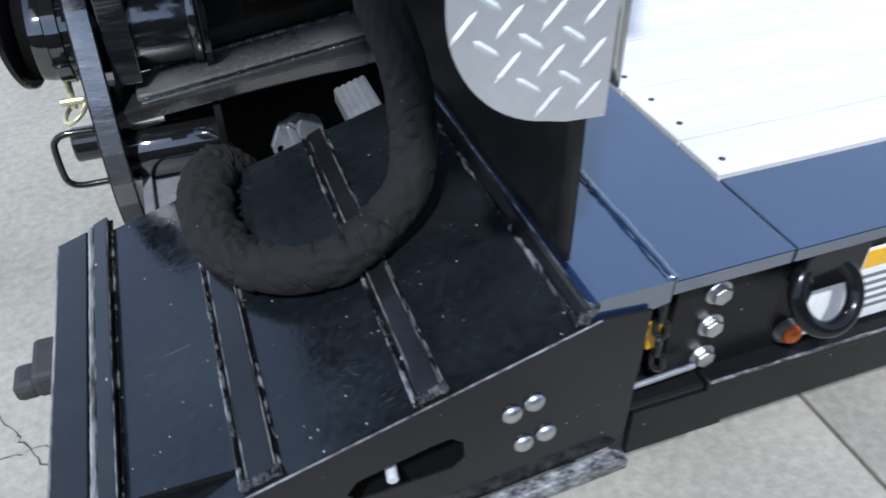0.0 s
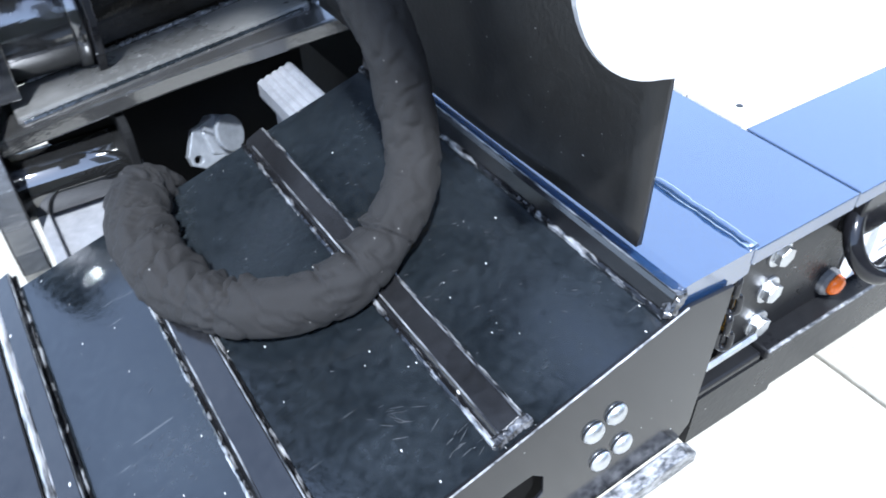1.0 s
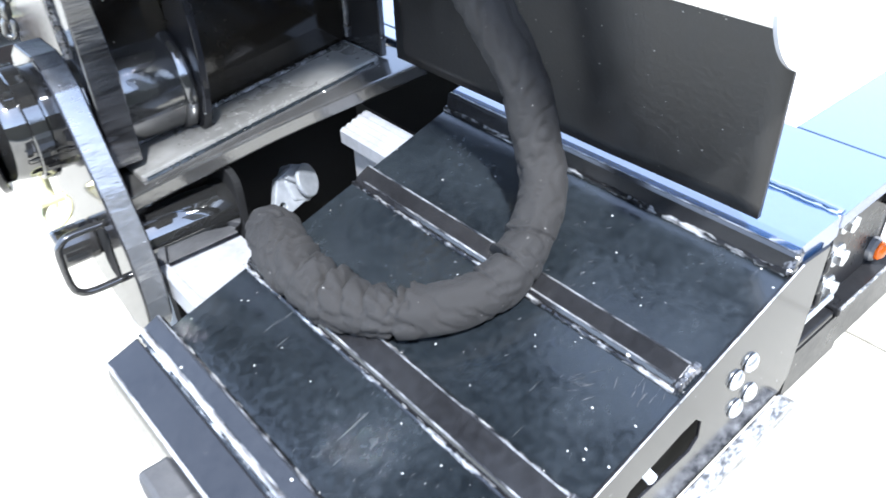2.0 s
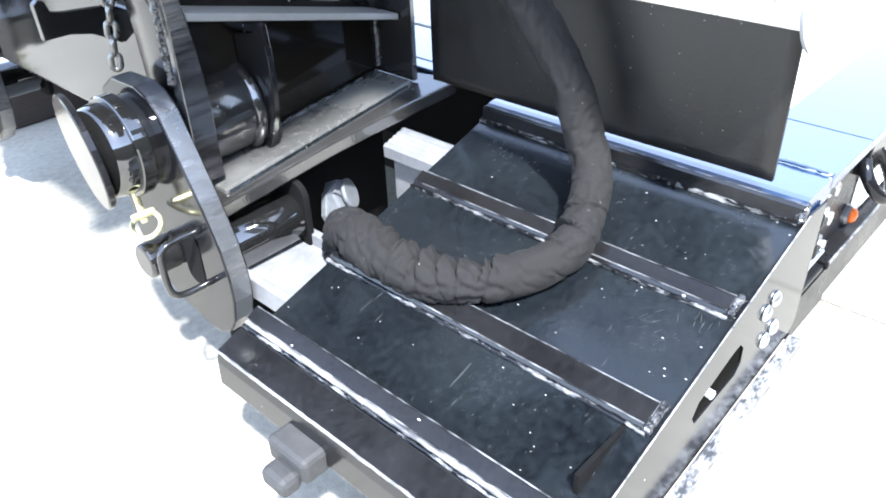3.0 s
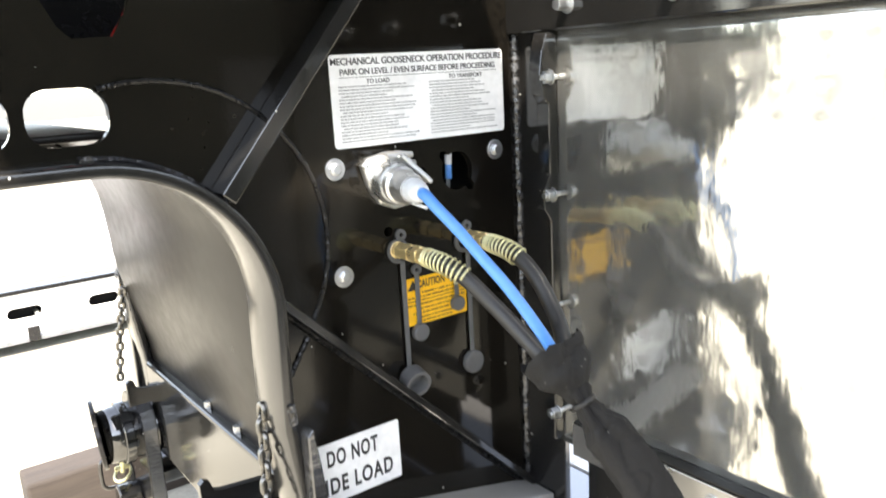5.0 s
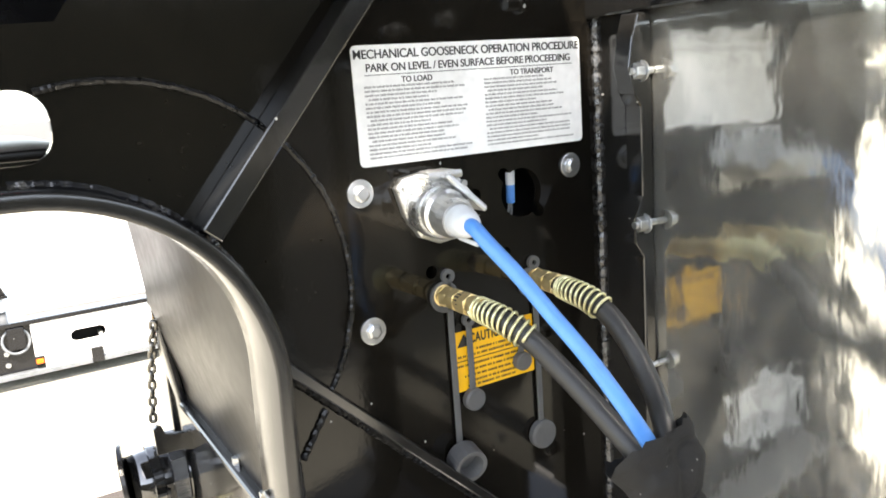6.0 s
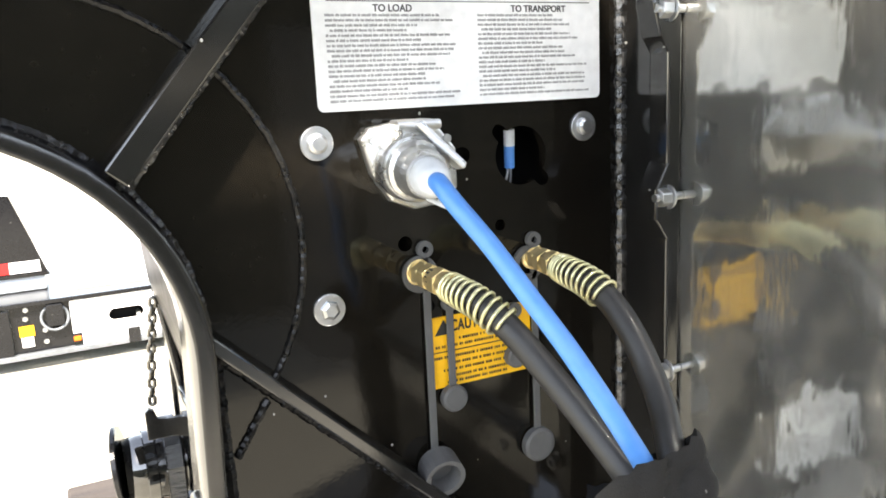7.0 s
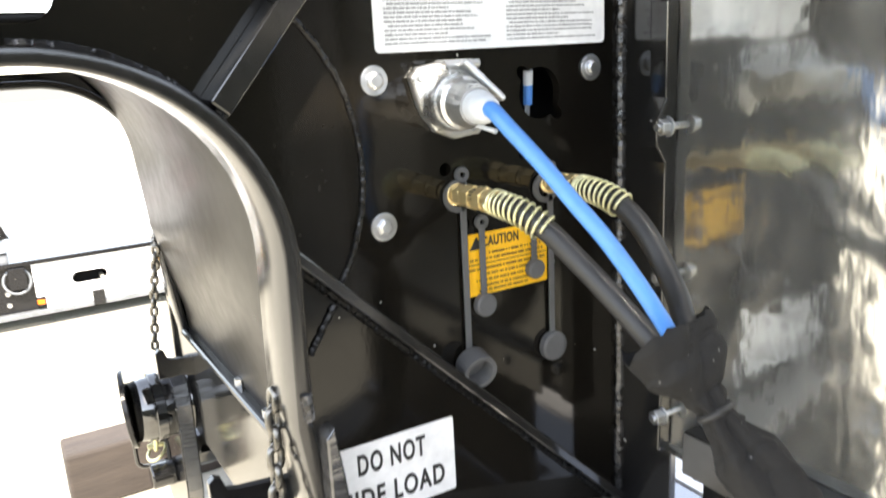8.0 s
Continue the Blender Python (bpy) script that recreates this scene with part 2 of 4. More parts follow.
CHIPPED = mat("chipped_weld", (0.010, 0.010, 0.0105), (0.26, 0.24, 0.21), 0.22, 0.3, scale=38, fine=170, bump=0.25, bump_scale=240, ior=1.7, lo=0.56, hi=0.74)
RAIL = mat("black_rail_paint", (0.006, 0.006, 0.0065), (0.012, 0.012, 0.0125), 0.3, scale=8, bump=0.05, specks=0.2, speck_scale=90, ior=1.25)
LUGGREY = mat("dull_grey_lug", (0.17, 0.172, 0.178), (0.26, 0.262, 0.27), 0.5, 0.2, scale=20, bump=0.2)


# ---- shape helpers ----
def part(name, bm, material, parent=None, label="", smooth=False):
    me = bpy.data.meshes.new(name)
    bmesh.ops.recalc_face_normals(bm, faces=bm.faces)
    bm.to_mesh(me)
    bm.free()
    me.materials.append(material)
    if smooth:
        for p in me.polygons:
            p.use_smooth = True
    ob = new(name, me)
    if parent:
        ob.parent = parent
    return tagged(ob, label) if label else ob


def share(ob, m, parent):
    """Another piece on the same mesh, moved by m."""
    c = new(ob.name.split(".")[0], ob.data)
    c.parent, c.matrix_basis = parent, m
    return c


def empty(name, x, y, z, label, category, group=""):
    e = new(name)
    e.empty_display_size = 0.05
    return tagged(e, label, category, group)


def box(x0, x1, y0, y1, z0, z1, bevel=0.0, seg=2):
    bm = bmesh.new()
    bmesh.ops.create_cube(bm, size=1)
    for v in bm.verts:
        v.co = Vector(((x0 + x1) / 2 + v.co.x * (x1 - x0), (y0 + y1) / 2 + v.co.y * (y1 - y0), (z0 + z1) / 2 + v.co.z * (z1 - z0)))
    if bevel:
        bmesh.ops.bevel(bm, geom=bm.edges[:], offset=bevel, segments=seg, affect="EDGES", profile=0.5)
    return bm


def put(plane, a, b, d):
    return Vector({"xz": (a, d, b), "yz": (d, a, b), "xy": (a, b, d)}[plane])


def plate(plane, outline, d0, d1, holes=(), bevel=0.0):
    """A flat plate with holes: outlines in its plane, d0 to d1 across it."""
    bm = bmesh.new()
    edges = []
    for loop in (outline, *holes):
        vs = [bm.verts.new(put(plane, a, b, d0)) for a, b in loop]
        edges += [bm.edges.new((vs[i], vs[(i + 1) % len(vs)])) for i in range(len(vs))]
    if holes:
        bmesh.ops.triangle_fill(bm, use_beauty=True, use_dissolve=False, edges=edges)
    else:
        bmesh.ops.contextual_create(bm, geom=edges)
    faces = bm.faces[:]
    r = bmesh.ops.extrude_face_region(bm, geom=faces)
    move = put(plane, 0, 0, d1 - d0)
    bmesh.ops.translate(bm, verts=[v for v in r["geom"] if isinstance(v, bmesh.types.BMVert)], vec=move)
    if bevel:
        bmesh.ops.recalc_face_normals(bm, faces=bm.faces)
        rim = [e for e in bm.edges if len(e.link_faces) == 2 and e.calc_face_angle(0) > 1.2]
        bmesh.ops.bevel(bm, geom=rim, offset=bevel, segments=2, affect="EDGES", profile=0.5)
    return bm


def arc(ca, cb, r, a0, a1, n=10):
    return [(ca + r * math.cos(radians(a0 + (a1 - a0) * i / n)), cb + r * math.sin(radians(a0 + (a1 - a0) * i / n))) for i in range(n + 1)]


def rounded(a0, a1, b0, b1, r, n=6):
    return arc(a1 - r, b1 - r, r, 0, 90, n) + arc(a0 + r, b1 - r, r, 90, 180, n) + arc(a0 + r, b0 + r, r, 180, 270, n) + arc(a1 - r, b0 + r, r, 270, 360, n)


def spline(pts, n=12):
    """Smooth path through points."""
    p = [Vector(q) for q in pts]
    p = [2 * p[0] - p[1]] + p + [2 * p[-1] - p[-2]]
    out = []
    for i in range(1, len(p) - 2):
        for k in range(n):
            t = k / n
            a, b, c, d = p[i - 1], p[i], p[i + 1], p[i + 2]
            out.append(0.5 * (2 * b + (c - a) * t + (2 * a - 5 * b + 4 * c - d) * t * t + (3 * b - a - 3 * c + d) * t ** 3))
    return out + [p[-2]]


def tube(path, radius, sides=12, cap=True, closed=False):
    """A tube along a path; radius is a number or a function of (share of length, angle)."""
    bm = bmesh.new()
    n = len(path)
    rings = []
    up = Vector((0, 0, 1))
    side = None
    for i, p in enumerate(path):
        if closed:
            d = (path[(i + 1) % n] - path[i - 1]).normalized()
        else:
            d = (path[min(i + 1, n - 1)] - path[max(i - 1, 0)]).normalized()
        if side is None:
            side = d.cross(up if abs(d.z) < 0.9 else Vector((1, 0, 0))).normalized()
        side = (side - d * side.dot(d)).normalized()
        other = d.cross(side)
        ring = []
        for k in range(sides):
            a = 2 * math.pi * k / sides
            r = radius(i / (n - 1), a) if callable(radius) else radius
            ring.append(bm.verts.new(p + r * (math.cos(a) * side + math.sin(a) * other)))
        rings.append(ring)
    pairs = list(zip(rings, rings[1:]))
    if closed:
        pairs.append((rings[-1], rings[0]))
    for r0, r1 in pairs:
        for k in range(sides):
            bm.faces.new((r0[k], r0[(k + 1) % sides], r1[(k + 1) % sides], r1[k]))
    if cap and not closed:
        bm.faces.new(rings[0])
        bm.faces.new(rings[-1])
    return bm


def rod(p0, p1, r, sides=20, r1=None, bevel=0.0):
    p0, p1 = Vector(p0), Vector(p1)
    bm = bmesh.new()
    bmesh.ops.create_cone(bm, cap_ends=True, segments=sides, radius1=r, radius2=r if r1 is None else r1, depth=(p1 - p0).length)
    if bevel:
        rim = [e for e in bm.edges if len(e.link_faces) == 2 and e.calc_face_angle(0) > 1.0]
        bmesh.ops.bevel(bm, geom=rim, offset=bevel, segments=2, affect="EDGES", profile=0.5)
    turn = (p1 - p0).to_track_quat("Z", "Y").to_matrix().to_4x4()
    bmesh.ops.transform(bm, matrix=Matrix.Translation((p0 + p1) / 2) @ turn, verts=bm.verts)
    return bm


def lathe(p, axis, profile, sides=24):
    """Turned shape: profile of (distance along axis, radius)."""
    axis = Vector(axis).normalized()
    p = Vector(p)
    side = axis.orthogonal().normalized()
    other = axis.cross(side)
    bm = bmesh.new()
    rings = [[bm.verts.new(p + axis * h + max(r, 1e-4) * (math.cos(2 * math.pi * k / sides) * side + math.sin(2 * math.pi * k / sides) * other))
              for k in range(sides)] for h, r in profile]
    for r0, r1 in zip(rings, rings[1:]):
        for k in range(sides):
            bm.faces.new((r0[k], r0[(k + 1) % sides], r1[(k + 1) % sides], r1[k]))
    bm.faces.new(rings[0])
    bm.faces.new(rings[-1])
    return bm


def bead(p0, p1, r, seed, step=0.0028):
    """A rippled weld bead."""
    p0, p1 = Vector(p0), Vector(p1)
    n = max(6, int((p1 - p0).length / step))
    rng = random.Random(seed)
    path = [p0.lerp(p1, i / n) + Vector((rng.uniform(-1, 1), rng.uniform(-1, 1), rng.uniform(-1, 1))) * r * 0.12 for i in range(n + 1)]
    sizes = [r * rng.uniform(0.88, 1.12) for _ in range(n + 1)]
    return tube(path, lambda s, a: sizes[min(n, int(round(s * n)))], 7)


def hex_bolt(parent, p, axis, r, name="hex_bolt", washer=1.5, h=None, material=None):
    """A hexagon head with its washer; the washer is its part."""
    material = material or STEEL
    p, axis = Vector(p), Vector(axis).normalized()
    h = h or r * 0.7
    head = part(name, rod(p + axis * r * 0.2, p + axis * (r * 0.2 + h), r, 6, bevel=r * 0.08), material, parent)
    part("washer", rod(p - axis * 0.001, p + axis * r * 0.2, r * washer, 24, bevel=r * 0.06), material, head)
    return head


def words(name, text, size, m, material, parent, spacing=1.0, bold=0.012, narrow=1.0):
    c = bpy.data.curves.new(name, "FONT")
    c.offset = size * bold
    c.body, c.size, c.align_x, c.align_y, c.extrude, c.space_character = text, size, "CENTER", "CENTER", 0.0004, spacing
    tmp = new(name, c)
    bpy.context.view_layer.update()
    me = bpy.data.meshes.new_from_object(tmp.evaluated_get(bpy.context.evaluated_depsgraph_get()))
    bpy.data.objects.remove(tmp)
    me.materials.clear()
    me.materials.append(material)
    ob = new(name, me)
    ob.parent, ob.matrix_basis = parent, m @ Matrix.Diagonal((narrow, 1, 1, 1))
    return ob


FACE = pose(0, 0, 0, 90, 0, 0)  # upright, facing the near side


# ---- ground ----
bm = bmesh.new()
bmesh.ops.create_grid(bm, x_segments=8, y_segments=8, size=400)
bmesh.ops.translate(bm, verts=bm.verts, vec=(0, 0, -0.03))
ground = tagged(part("ground", bm, SOIL), "pale sunlit concrete yard with dark joints", "ground", kind="structure")
SLAB_X, SLAB_Y = 3.05, 4.6
slab = None
for i in range(-7, 8):
    for j in range(-5, 9):
        x0, y0 = 0.79 + i * SLAB_X, -0.9 + j * SLAB_Y
        if slab is None:
            slab = part("concrete_slab", box(-SLAB_X / 2 + 0.004, SLAB_X / 2 - 0.004, -SLAB_Y / 2 + 0.004, SLAB_Y / 2 - 0.004, -0.06, 0, 0.004), CONCRETE, ground)
            slab.matrix_basis = pose(x0 + SLAB_X / 2, y0 + SLAB_Y / 2, 0)
        else:
            share(slab, pose(x0 + SLAB_X / 2, y0 + SLAB_Y / 2, 0), ground)

crack_rng = random.Random(31)


def crack(points, wide):
    """A jagged hairline crack lying on the slabs."""
    bm, sides = bmesh.new(), []
    for a, b in zip(points, points[1:]):
        for k in range(6):
            x, y = a[0] + (b[0] - a[0]) * k / 6, a[1] + (b[1] - a[1]) * k / 6
            x, y, w = x + crack_rng.gauss(0, 0.0025), y + crack_rng.gauss(0, 0.0025), wide * crack_rng.uniform(0.4, 1.3)
            sides.append((bm.verts.new((x - w, y - w, 0.0006)), bm.verts.new((x + w, y + w, 0.0006))))
    for (p, q), (u, v) in zip(sides, sides[1:]):
        bm.faces.new((p, q, v, u))
    return bm


for points in ([(-0.50, 1.15), (-0.453, 1.072), (-0.432, 1.035), (-0.40, 0.98)], [(-0.58, 1.02), (-0.474, 1.025), (-0.408, 1.030), (-0.34, 1.00)]):
    part("crack", crack(points, 0.0012), SOIL, ground)

# Unseen wall, added so that the black panel reflects something dark.
tagged(part("unseen_wall_near", box(-14, 14, -2.40, -2.30, -0.05, 2.0), DARKWALL), "unseen dark wall added to darken the panel's reflections", "wall", kind="structure")

# ---- trailer deck with its sloping front ----
NEAR, DECKZ = 0.577, 0.485
SLOPE = 0.30


def rz(x):
    return 0.455 - SLOPE * (0.266 - x)


deck = empty("lowboy_deck", 0.5, 1.8, 0, "black steel lowboy trailer deck with sloping front and white boards", "trailer")
FARR = 1.135
part("ramp_plate", plate("xz", [(-0.300, rz(-0.300)), (0.268, rz(0.268)), (0.268, rz(0.268) - 0.014), (-0.300, rz(-0.300) - 0.014)], NEAR + 0.0005, FARR), RAMP, deck, "black worn steel ramp plate with paint flecks")
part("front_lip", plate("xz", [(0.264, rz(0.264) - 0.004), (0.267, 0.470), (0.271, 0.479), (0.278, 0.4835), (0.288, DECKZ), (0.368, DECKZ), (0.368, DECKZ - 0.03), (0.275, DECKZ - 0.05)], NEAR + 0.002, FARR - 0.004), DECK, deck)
part("deck_plate", box(0.368, 0.519, NEAR, 3.09, DECKZ - 0.02, DECKZ + 0.001, 0.002), DECK, deck, "glossy black steel plate, sky reflection tinted into its colour")
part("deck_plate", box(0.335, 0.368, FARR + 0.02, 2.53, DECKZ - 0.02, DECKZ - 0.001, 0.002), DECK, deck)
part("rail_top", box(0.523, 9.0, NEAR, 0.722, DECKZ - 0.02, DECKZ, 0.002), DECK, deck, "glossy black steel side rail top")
part("rail_top", box(0.523, 9.0, 2.945, 3.09, DECKZ - 0.02, DECKZ, 0.002), DECK, deck)
part("seam", bead((0.368, NEAR + 0.003, DECKZ), (0.368, FARR, DECKZ), 0.0062, 3, 0.006), DECK, deck, smooth=True)
part("lip_face", plate("xz", [(0.2615, rz(0.2615) - 0.002), (0.2640, 0.4780), (0.2665, 0.4825), (0.2700, 0.4780), (0.2680, rz(0.268) - 0.002)], NEAR + 0.001, FARR - 0.003), CLEAT, deck, "black upright face of the deck lip")
part("worn_glint_edge", bead((0.2685, NEAR + 0.004, 0.4815), (0.2685, FARR - 0.005, 0.4815), 0.0012, 44, 0.010), RUBBED_GLINT, deck)
# flat cleats across the slope, welded round; bright beads paint their edge highlights
for k, (x0, x1, y1) in enumerate(((0.083, 0.116, 1.135), (-0.101, -0.060, 1.14), (-0.254, -0.221, 1.158))):
    h = 0.009 if k < 2 else 0.012
    cl = part("cleat", plate("xz", [(x0 + 0.002, rz(x0) + 0.0005), (x0 + 0.007, rz(x0) + h), (x1 - 0.005, rz(x1) + h), (x1 - 0.001, rz(x1) + 0.0005)], NEAR + 0.01, y1, bevel=0.002), CLEAT, deck)
    part("weld", bead((x0, NEAR + 0.008, rz(x0) + 0.0015), (x0, y1, rz(x0) + 0.0015), 0.0031, 11 + k, 0.0048), TOEWELD, cl)
    part("weld", bead((x1, NEAR + 0.008, rz(x1) + 0.0010), (x1, y1, rz(x1) + 0.0010), 0.0025, 21 + k, 0.0042), TOEWELD, cl)
    part("weld", bead((x0, NEAR + 0.008, rz(x0) + 0.004), (x1, NEAR + 0.008, rz(x1) + 0.004), 0.006, 31 + k), WELD, cl)
    part("worn_glint_edge", bead((x0 + 0.0068, NEAR + 0.012, rz(x0) + h - 0.0006), (x0 + 0.0068, y1 - 0.003, rz(x0) + h - 0.0006), 0.0011, 45 + k, 0.010), RUBBED_GLINT, cl)
    part("worn_glint_edge", bead((x1 - 0.0046, NEAR + 0.012, rz(x1) + h - 0.0006), (x1 - 0.0046, y1 - 0.003, rz(x1) + h - 0.0006), 0.0011, 48 + k, 0.010), RUBBED_GLINT, cl)
mark_rng = random.Random(23)


def scrapes(count, around, spread, heading, long, wide):
    """Fine paint scrapes lying on the slope, a few millimetres to centimetres long."""
    bm = bmesh.new()
    for _ in range(count):
        x, y = around[0] + mark_rng.gauss(0, spread[0]), around[1] + mark_rng.gauss(0, spread[1])
        t = heading + mark_rng.gauss(0, 0.25)
        half_l, half_w = mark_rng.uniform(0.2, 1.0) * long, mark_rng.uniform(0.3, 1.0) * wide
        if not (-0.21 < x < 0.25 and NEAR + 0.012 < y < 1.11):
            continue
        u, w = Vector((math.cos(t), math.sin(t), 0)) * half_l, Vector((-math.sin(t), math.cos(t), 0)) * half_w
        ring = [u, 0.4 * u + w * mark_rng.uniform(0.5, 1), -0.5 * u + w, -u, -0.3 * u - w * mark_rng.uniform(0.4, 1), 0.5 * u - w]
        bm.faces.new([bm.verts.new((x + q.x, y + q.y, rz(x + q.x) + 0.0004)) for q in ring])
    return bm


for count, around, spread, heading, long, wide in ((12, (0.036, 0.672), (0.009, 0.010), -0.75, 0.012, 0.0005), (14, (0.066, 0.612), (0.008, 0.014), 0.2, 0.009, 0.0006), (40, (0.02, 0.82), (0.13, 0.14), 0.5, 0.006, 0.0004), (60, (0.16, 0.80), (0.06, 0.14), -0.4, 0.004, 0.0006), (34, (-0.15, 0.72), (0.05, 0.10), 0.1, 0.004, 0.0005)):
    tagged(part("paint_scrapes", scrapes(count, around, spread, heading, long, wide), SCRAPED, deck), kind="stuff")
part("weld", bead((0.262, NEAR + 0.004, rz(0.262) + 0.002), (0.262, FARR, rz(0.262) + 0.002), 0.0044, 41, 0.0055), TOEWELD, deck)
part("weld", bead((0.264, NEAR + 0.004, rz(0.264) + 0.003), (0.275, NEAR + 0.004, DECKZ - 0.004), 0.007, 42), WELD, deck)
part("toe_bar", plate("xz", [(-0.308, rz(-0.3) - 0.018), (-0.303, rz(-0.3) + 0.001), (-0.258, rz(-0.258) + 0.004), (-0.258, rz(-0.3) - 0.05), (-0.31, rz(-0.3) - 0.06)], NEAR + 0.006, 1.158, bevel=0.003), CLEAT, deck)
part("toe_block", box(-0.345, -0.290, 0.915, 0.995, 0.215, 0.255, 0.008), BLOCK, deck, "black rubber bump block")
part("toe_block", box(-0.375, -0.340, 0.925, 0.975, 0.205, 0.235, 0.010), BLOCK, deck)
part("worn_glint_edge", bead((-0.304, NEAR + 0.008, rz(-0.3) - 0.001), (-0.304, 1.157, rz(-0.3) - 0.001), 0.0024, 72, 0.012), BARE, deck)
part("worn_glint_edge", bead((-0.251, NEAR + 0.010, rz(-0.251) + 0.0085), (-0.251, 1.15, rz(-0.251) + 0.0085), 0.0036, 71, 0.012), BARE, deck, "edge worn to bare bright steel")
# near side plate, slotted and bolted
slot = [(0.012, 0.318), (0.000, 0.300), (0.010, 0.285), (0.120, 0.290), (0.133, 0.303), (0.131, 0.330), (0.118, 0.343), (0.095, 0.340)]
part("side_plate", plate("xz", [(-0.30, rz(-0.30) + 0.002), (0.285, rz(0.285) + 0.002), (0.343, 0.457), (0.339, 0.255), (0.325, 0.235), (-0.32, 0.16), (-0.335, 0.22)], NEAR - 0.004, NEAR, [slot], 0.0008), BLACK, deck, "black side plate with a long slot and round-headed bolts")
# Bright bead stands in for the highlight on the plate's top bevel.
part("worn_glint_edge", bead((-0.298, NEAR - 0.0036, rz(-0.298) + 0.0012), (0.283, NEAR - 0.0036, rz(0.283) + 0.0012), 0.0011, 73, 0.012), BARE, deck)
part("foot_flange", plate("xz", [(0.340, 0.208), (0.340, 0.222), (0.322, 0.234), (-0.32, 0.166), (-0.32, 0.150)], NEAR - 0.024, NEAR - 0.005, bevel=0.003), SCUFF, deck, "scuffed bare-edged foot flange")
# Dark sheet stands for the shade seen through the slot.
part("slot_shade_sheet", box(-0.20, 0.30, NEAR + 0.03, NEAR + 0.036, 0.17, 0.345), SHADE, deck)
part("slot_bolt", rod((0.050, NEAR - 0.006, 0.304), (0.058, NEAR + 0.05, 0.306), 0.0065, 12, bevel=0.001), PLASTIC, deck)
for x, z in ((0.213, 0.364), (0.187, 0.355), (0.231, 0.304), (0.204, 0.297)):
    part("carriage_bolt", lathe((x, NEAR - 0.004, z), (0, -1, 0), [(0, 0.0125), (0.002, 0.0125), (0.005, 0.0105), (0.0075, 0.006), (0.0082, 0.0005)]), STEEL, deck, smooth=True)
# rail web, flanges, bolts
part("rail_web", box(0.395, 9.0, NEAR + 0.022, NEAR + 0.034, 0.30, DECKZ - 0.02), RAIL, deck)
# Dark sheet paints the shade at the back of the latch recess.
part("recess_shade_sheet", box(0.339, 0.396, NEAR + 0.055, NEAR + 0.061, 0.20, DECKZ - 0.02), SHADE, deck)
part("recess_ledge", box(0.335, 0.45, NEAR + 0.002, NEAR + 0.06, 0.282, 0.293, 0.003), RAIL, deck)
part("rail_flange", box(0.45, 9.0, NEAR - 0.004, NEAR + 0.03, 0.284, 0.299, 0.003), RAIL, deck)
part("worn_glint_edge", bead((0.452, NEAR - 0.003, 0.298), (2.2, NEAR - 0.003, 0.298), 0.0022, 74, 0.016), SCUFF, deck)
part("lower_plate", box(0.353, 0.494, NEAR + 0.002, NEAR + 0.012, 0.199, 0.277), RAIL, deck)
part("lower_plate", box(0.498, 9.0, NEAR + 0.006, NEAR + 0.016, 0.199, 0.284), RAIL, deck)
# Near-black box stands in for the shade beneath the deck.
part("underside", box(0.36, 9.0, NEAR + 0.04, 3.05, 0.21, 0.30), SHADE, deck)
for x, z in ((0.449, 0.427), (0.450, 0.375), (0.450, 0.324)):
    hex_bolt(deck, (x, NEAR + 0.022, z), (0, -1, 0), 0.0125, washer=1.35)
part("latch_pin", rod((0.345, NEAR + 0.008, 0.322), (0.428, NEAR + 0.006, 0.330), 0.0042, 12), STEEL, deck)
part("latch_plate", plate("xz", [(0.338, 0.378), (0.390, 0.402), (0.386, 0.352), (0.374, 0.352), (0.372, 0.375), (0.336, 0.352)], NEAR + 0.03, NEAR + 0.034), YELLOW, deck, "bright yellow latch plate")
part("tie_ring", tube([Vector((0.580 + 0.041 * math.cos(a), NEAR - 0.008 + 0.024 * math.sin(a), 0.408 + 0.035 * math.sin(a))) for a in [2 * math.pi * i / 40 for i in range(40)]], 0.0105, 14, closed=True), BLACK, deck, "heavy round black tie-down ring", True)
part("ring_bracket", plate("xz", rounded(0.548, 0.636, 0.405, 0.466, 0.012), NEAR + 0.002, NEAR + 0.024, bevel=0.002), BLACK, deck)
lamp = part("marker_light", lathe((0.572, NEAR + 0.022, 0.325), (0, -1, 0), [(0, 0.018), (0.006, 0.018), (0.010, 0.015)]), DARKGREY, deck)
part("lens", lathe((0.574, NEAR + 0.013, 0.325), (0, -1, 0), [(0, 0.014), (0.006, 0.013), (0.010, 0.008), (0.0115, 0.001)]), AMBER, lamp, smooth=True)
dec = part("rail_decal", box(0.592, 0.86, NEAR + 0.019, NEAR + 0.0205, 0.306, 0.432), WHITE, deck, "white and yellow printed decal")
part("decal_head", box(0.66, 0.70, NEAR + 0.018, NEAR + 0.0192, 0.40, 0.428), YELLOW, dec)
for k in range(5):
    part("text_bar", box(0.665, 0.85, NEAR + 0.0182, NEAR + 0.0192, 0.325 + 0.014 * k, 0.331 + 0.014 * k), GREYPRINT, dec)
# dark chain hanging in the latch recess


def link_mesh(length=0.024, width=0.0145, wire=0.0026):
    r, s = width / 2 - wire, length / 2 - width / 2
    pts = [Vector((r * math.cos(a), 0, s + r * math.sin(a))) for a in [math.pi * i / 8 for i in range(9)]]
    pts += [Vector((-r * math.cos(a), 0, -s - r * math.sin(a))) for a in [math.pi * i / 8 for i in range(9)]]
    return tube(pts, wire, 8, closed=True)


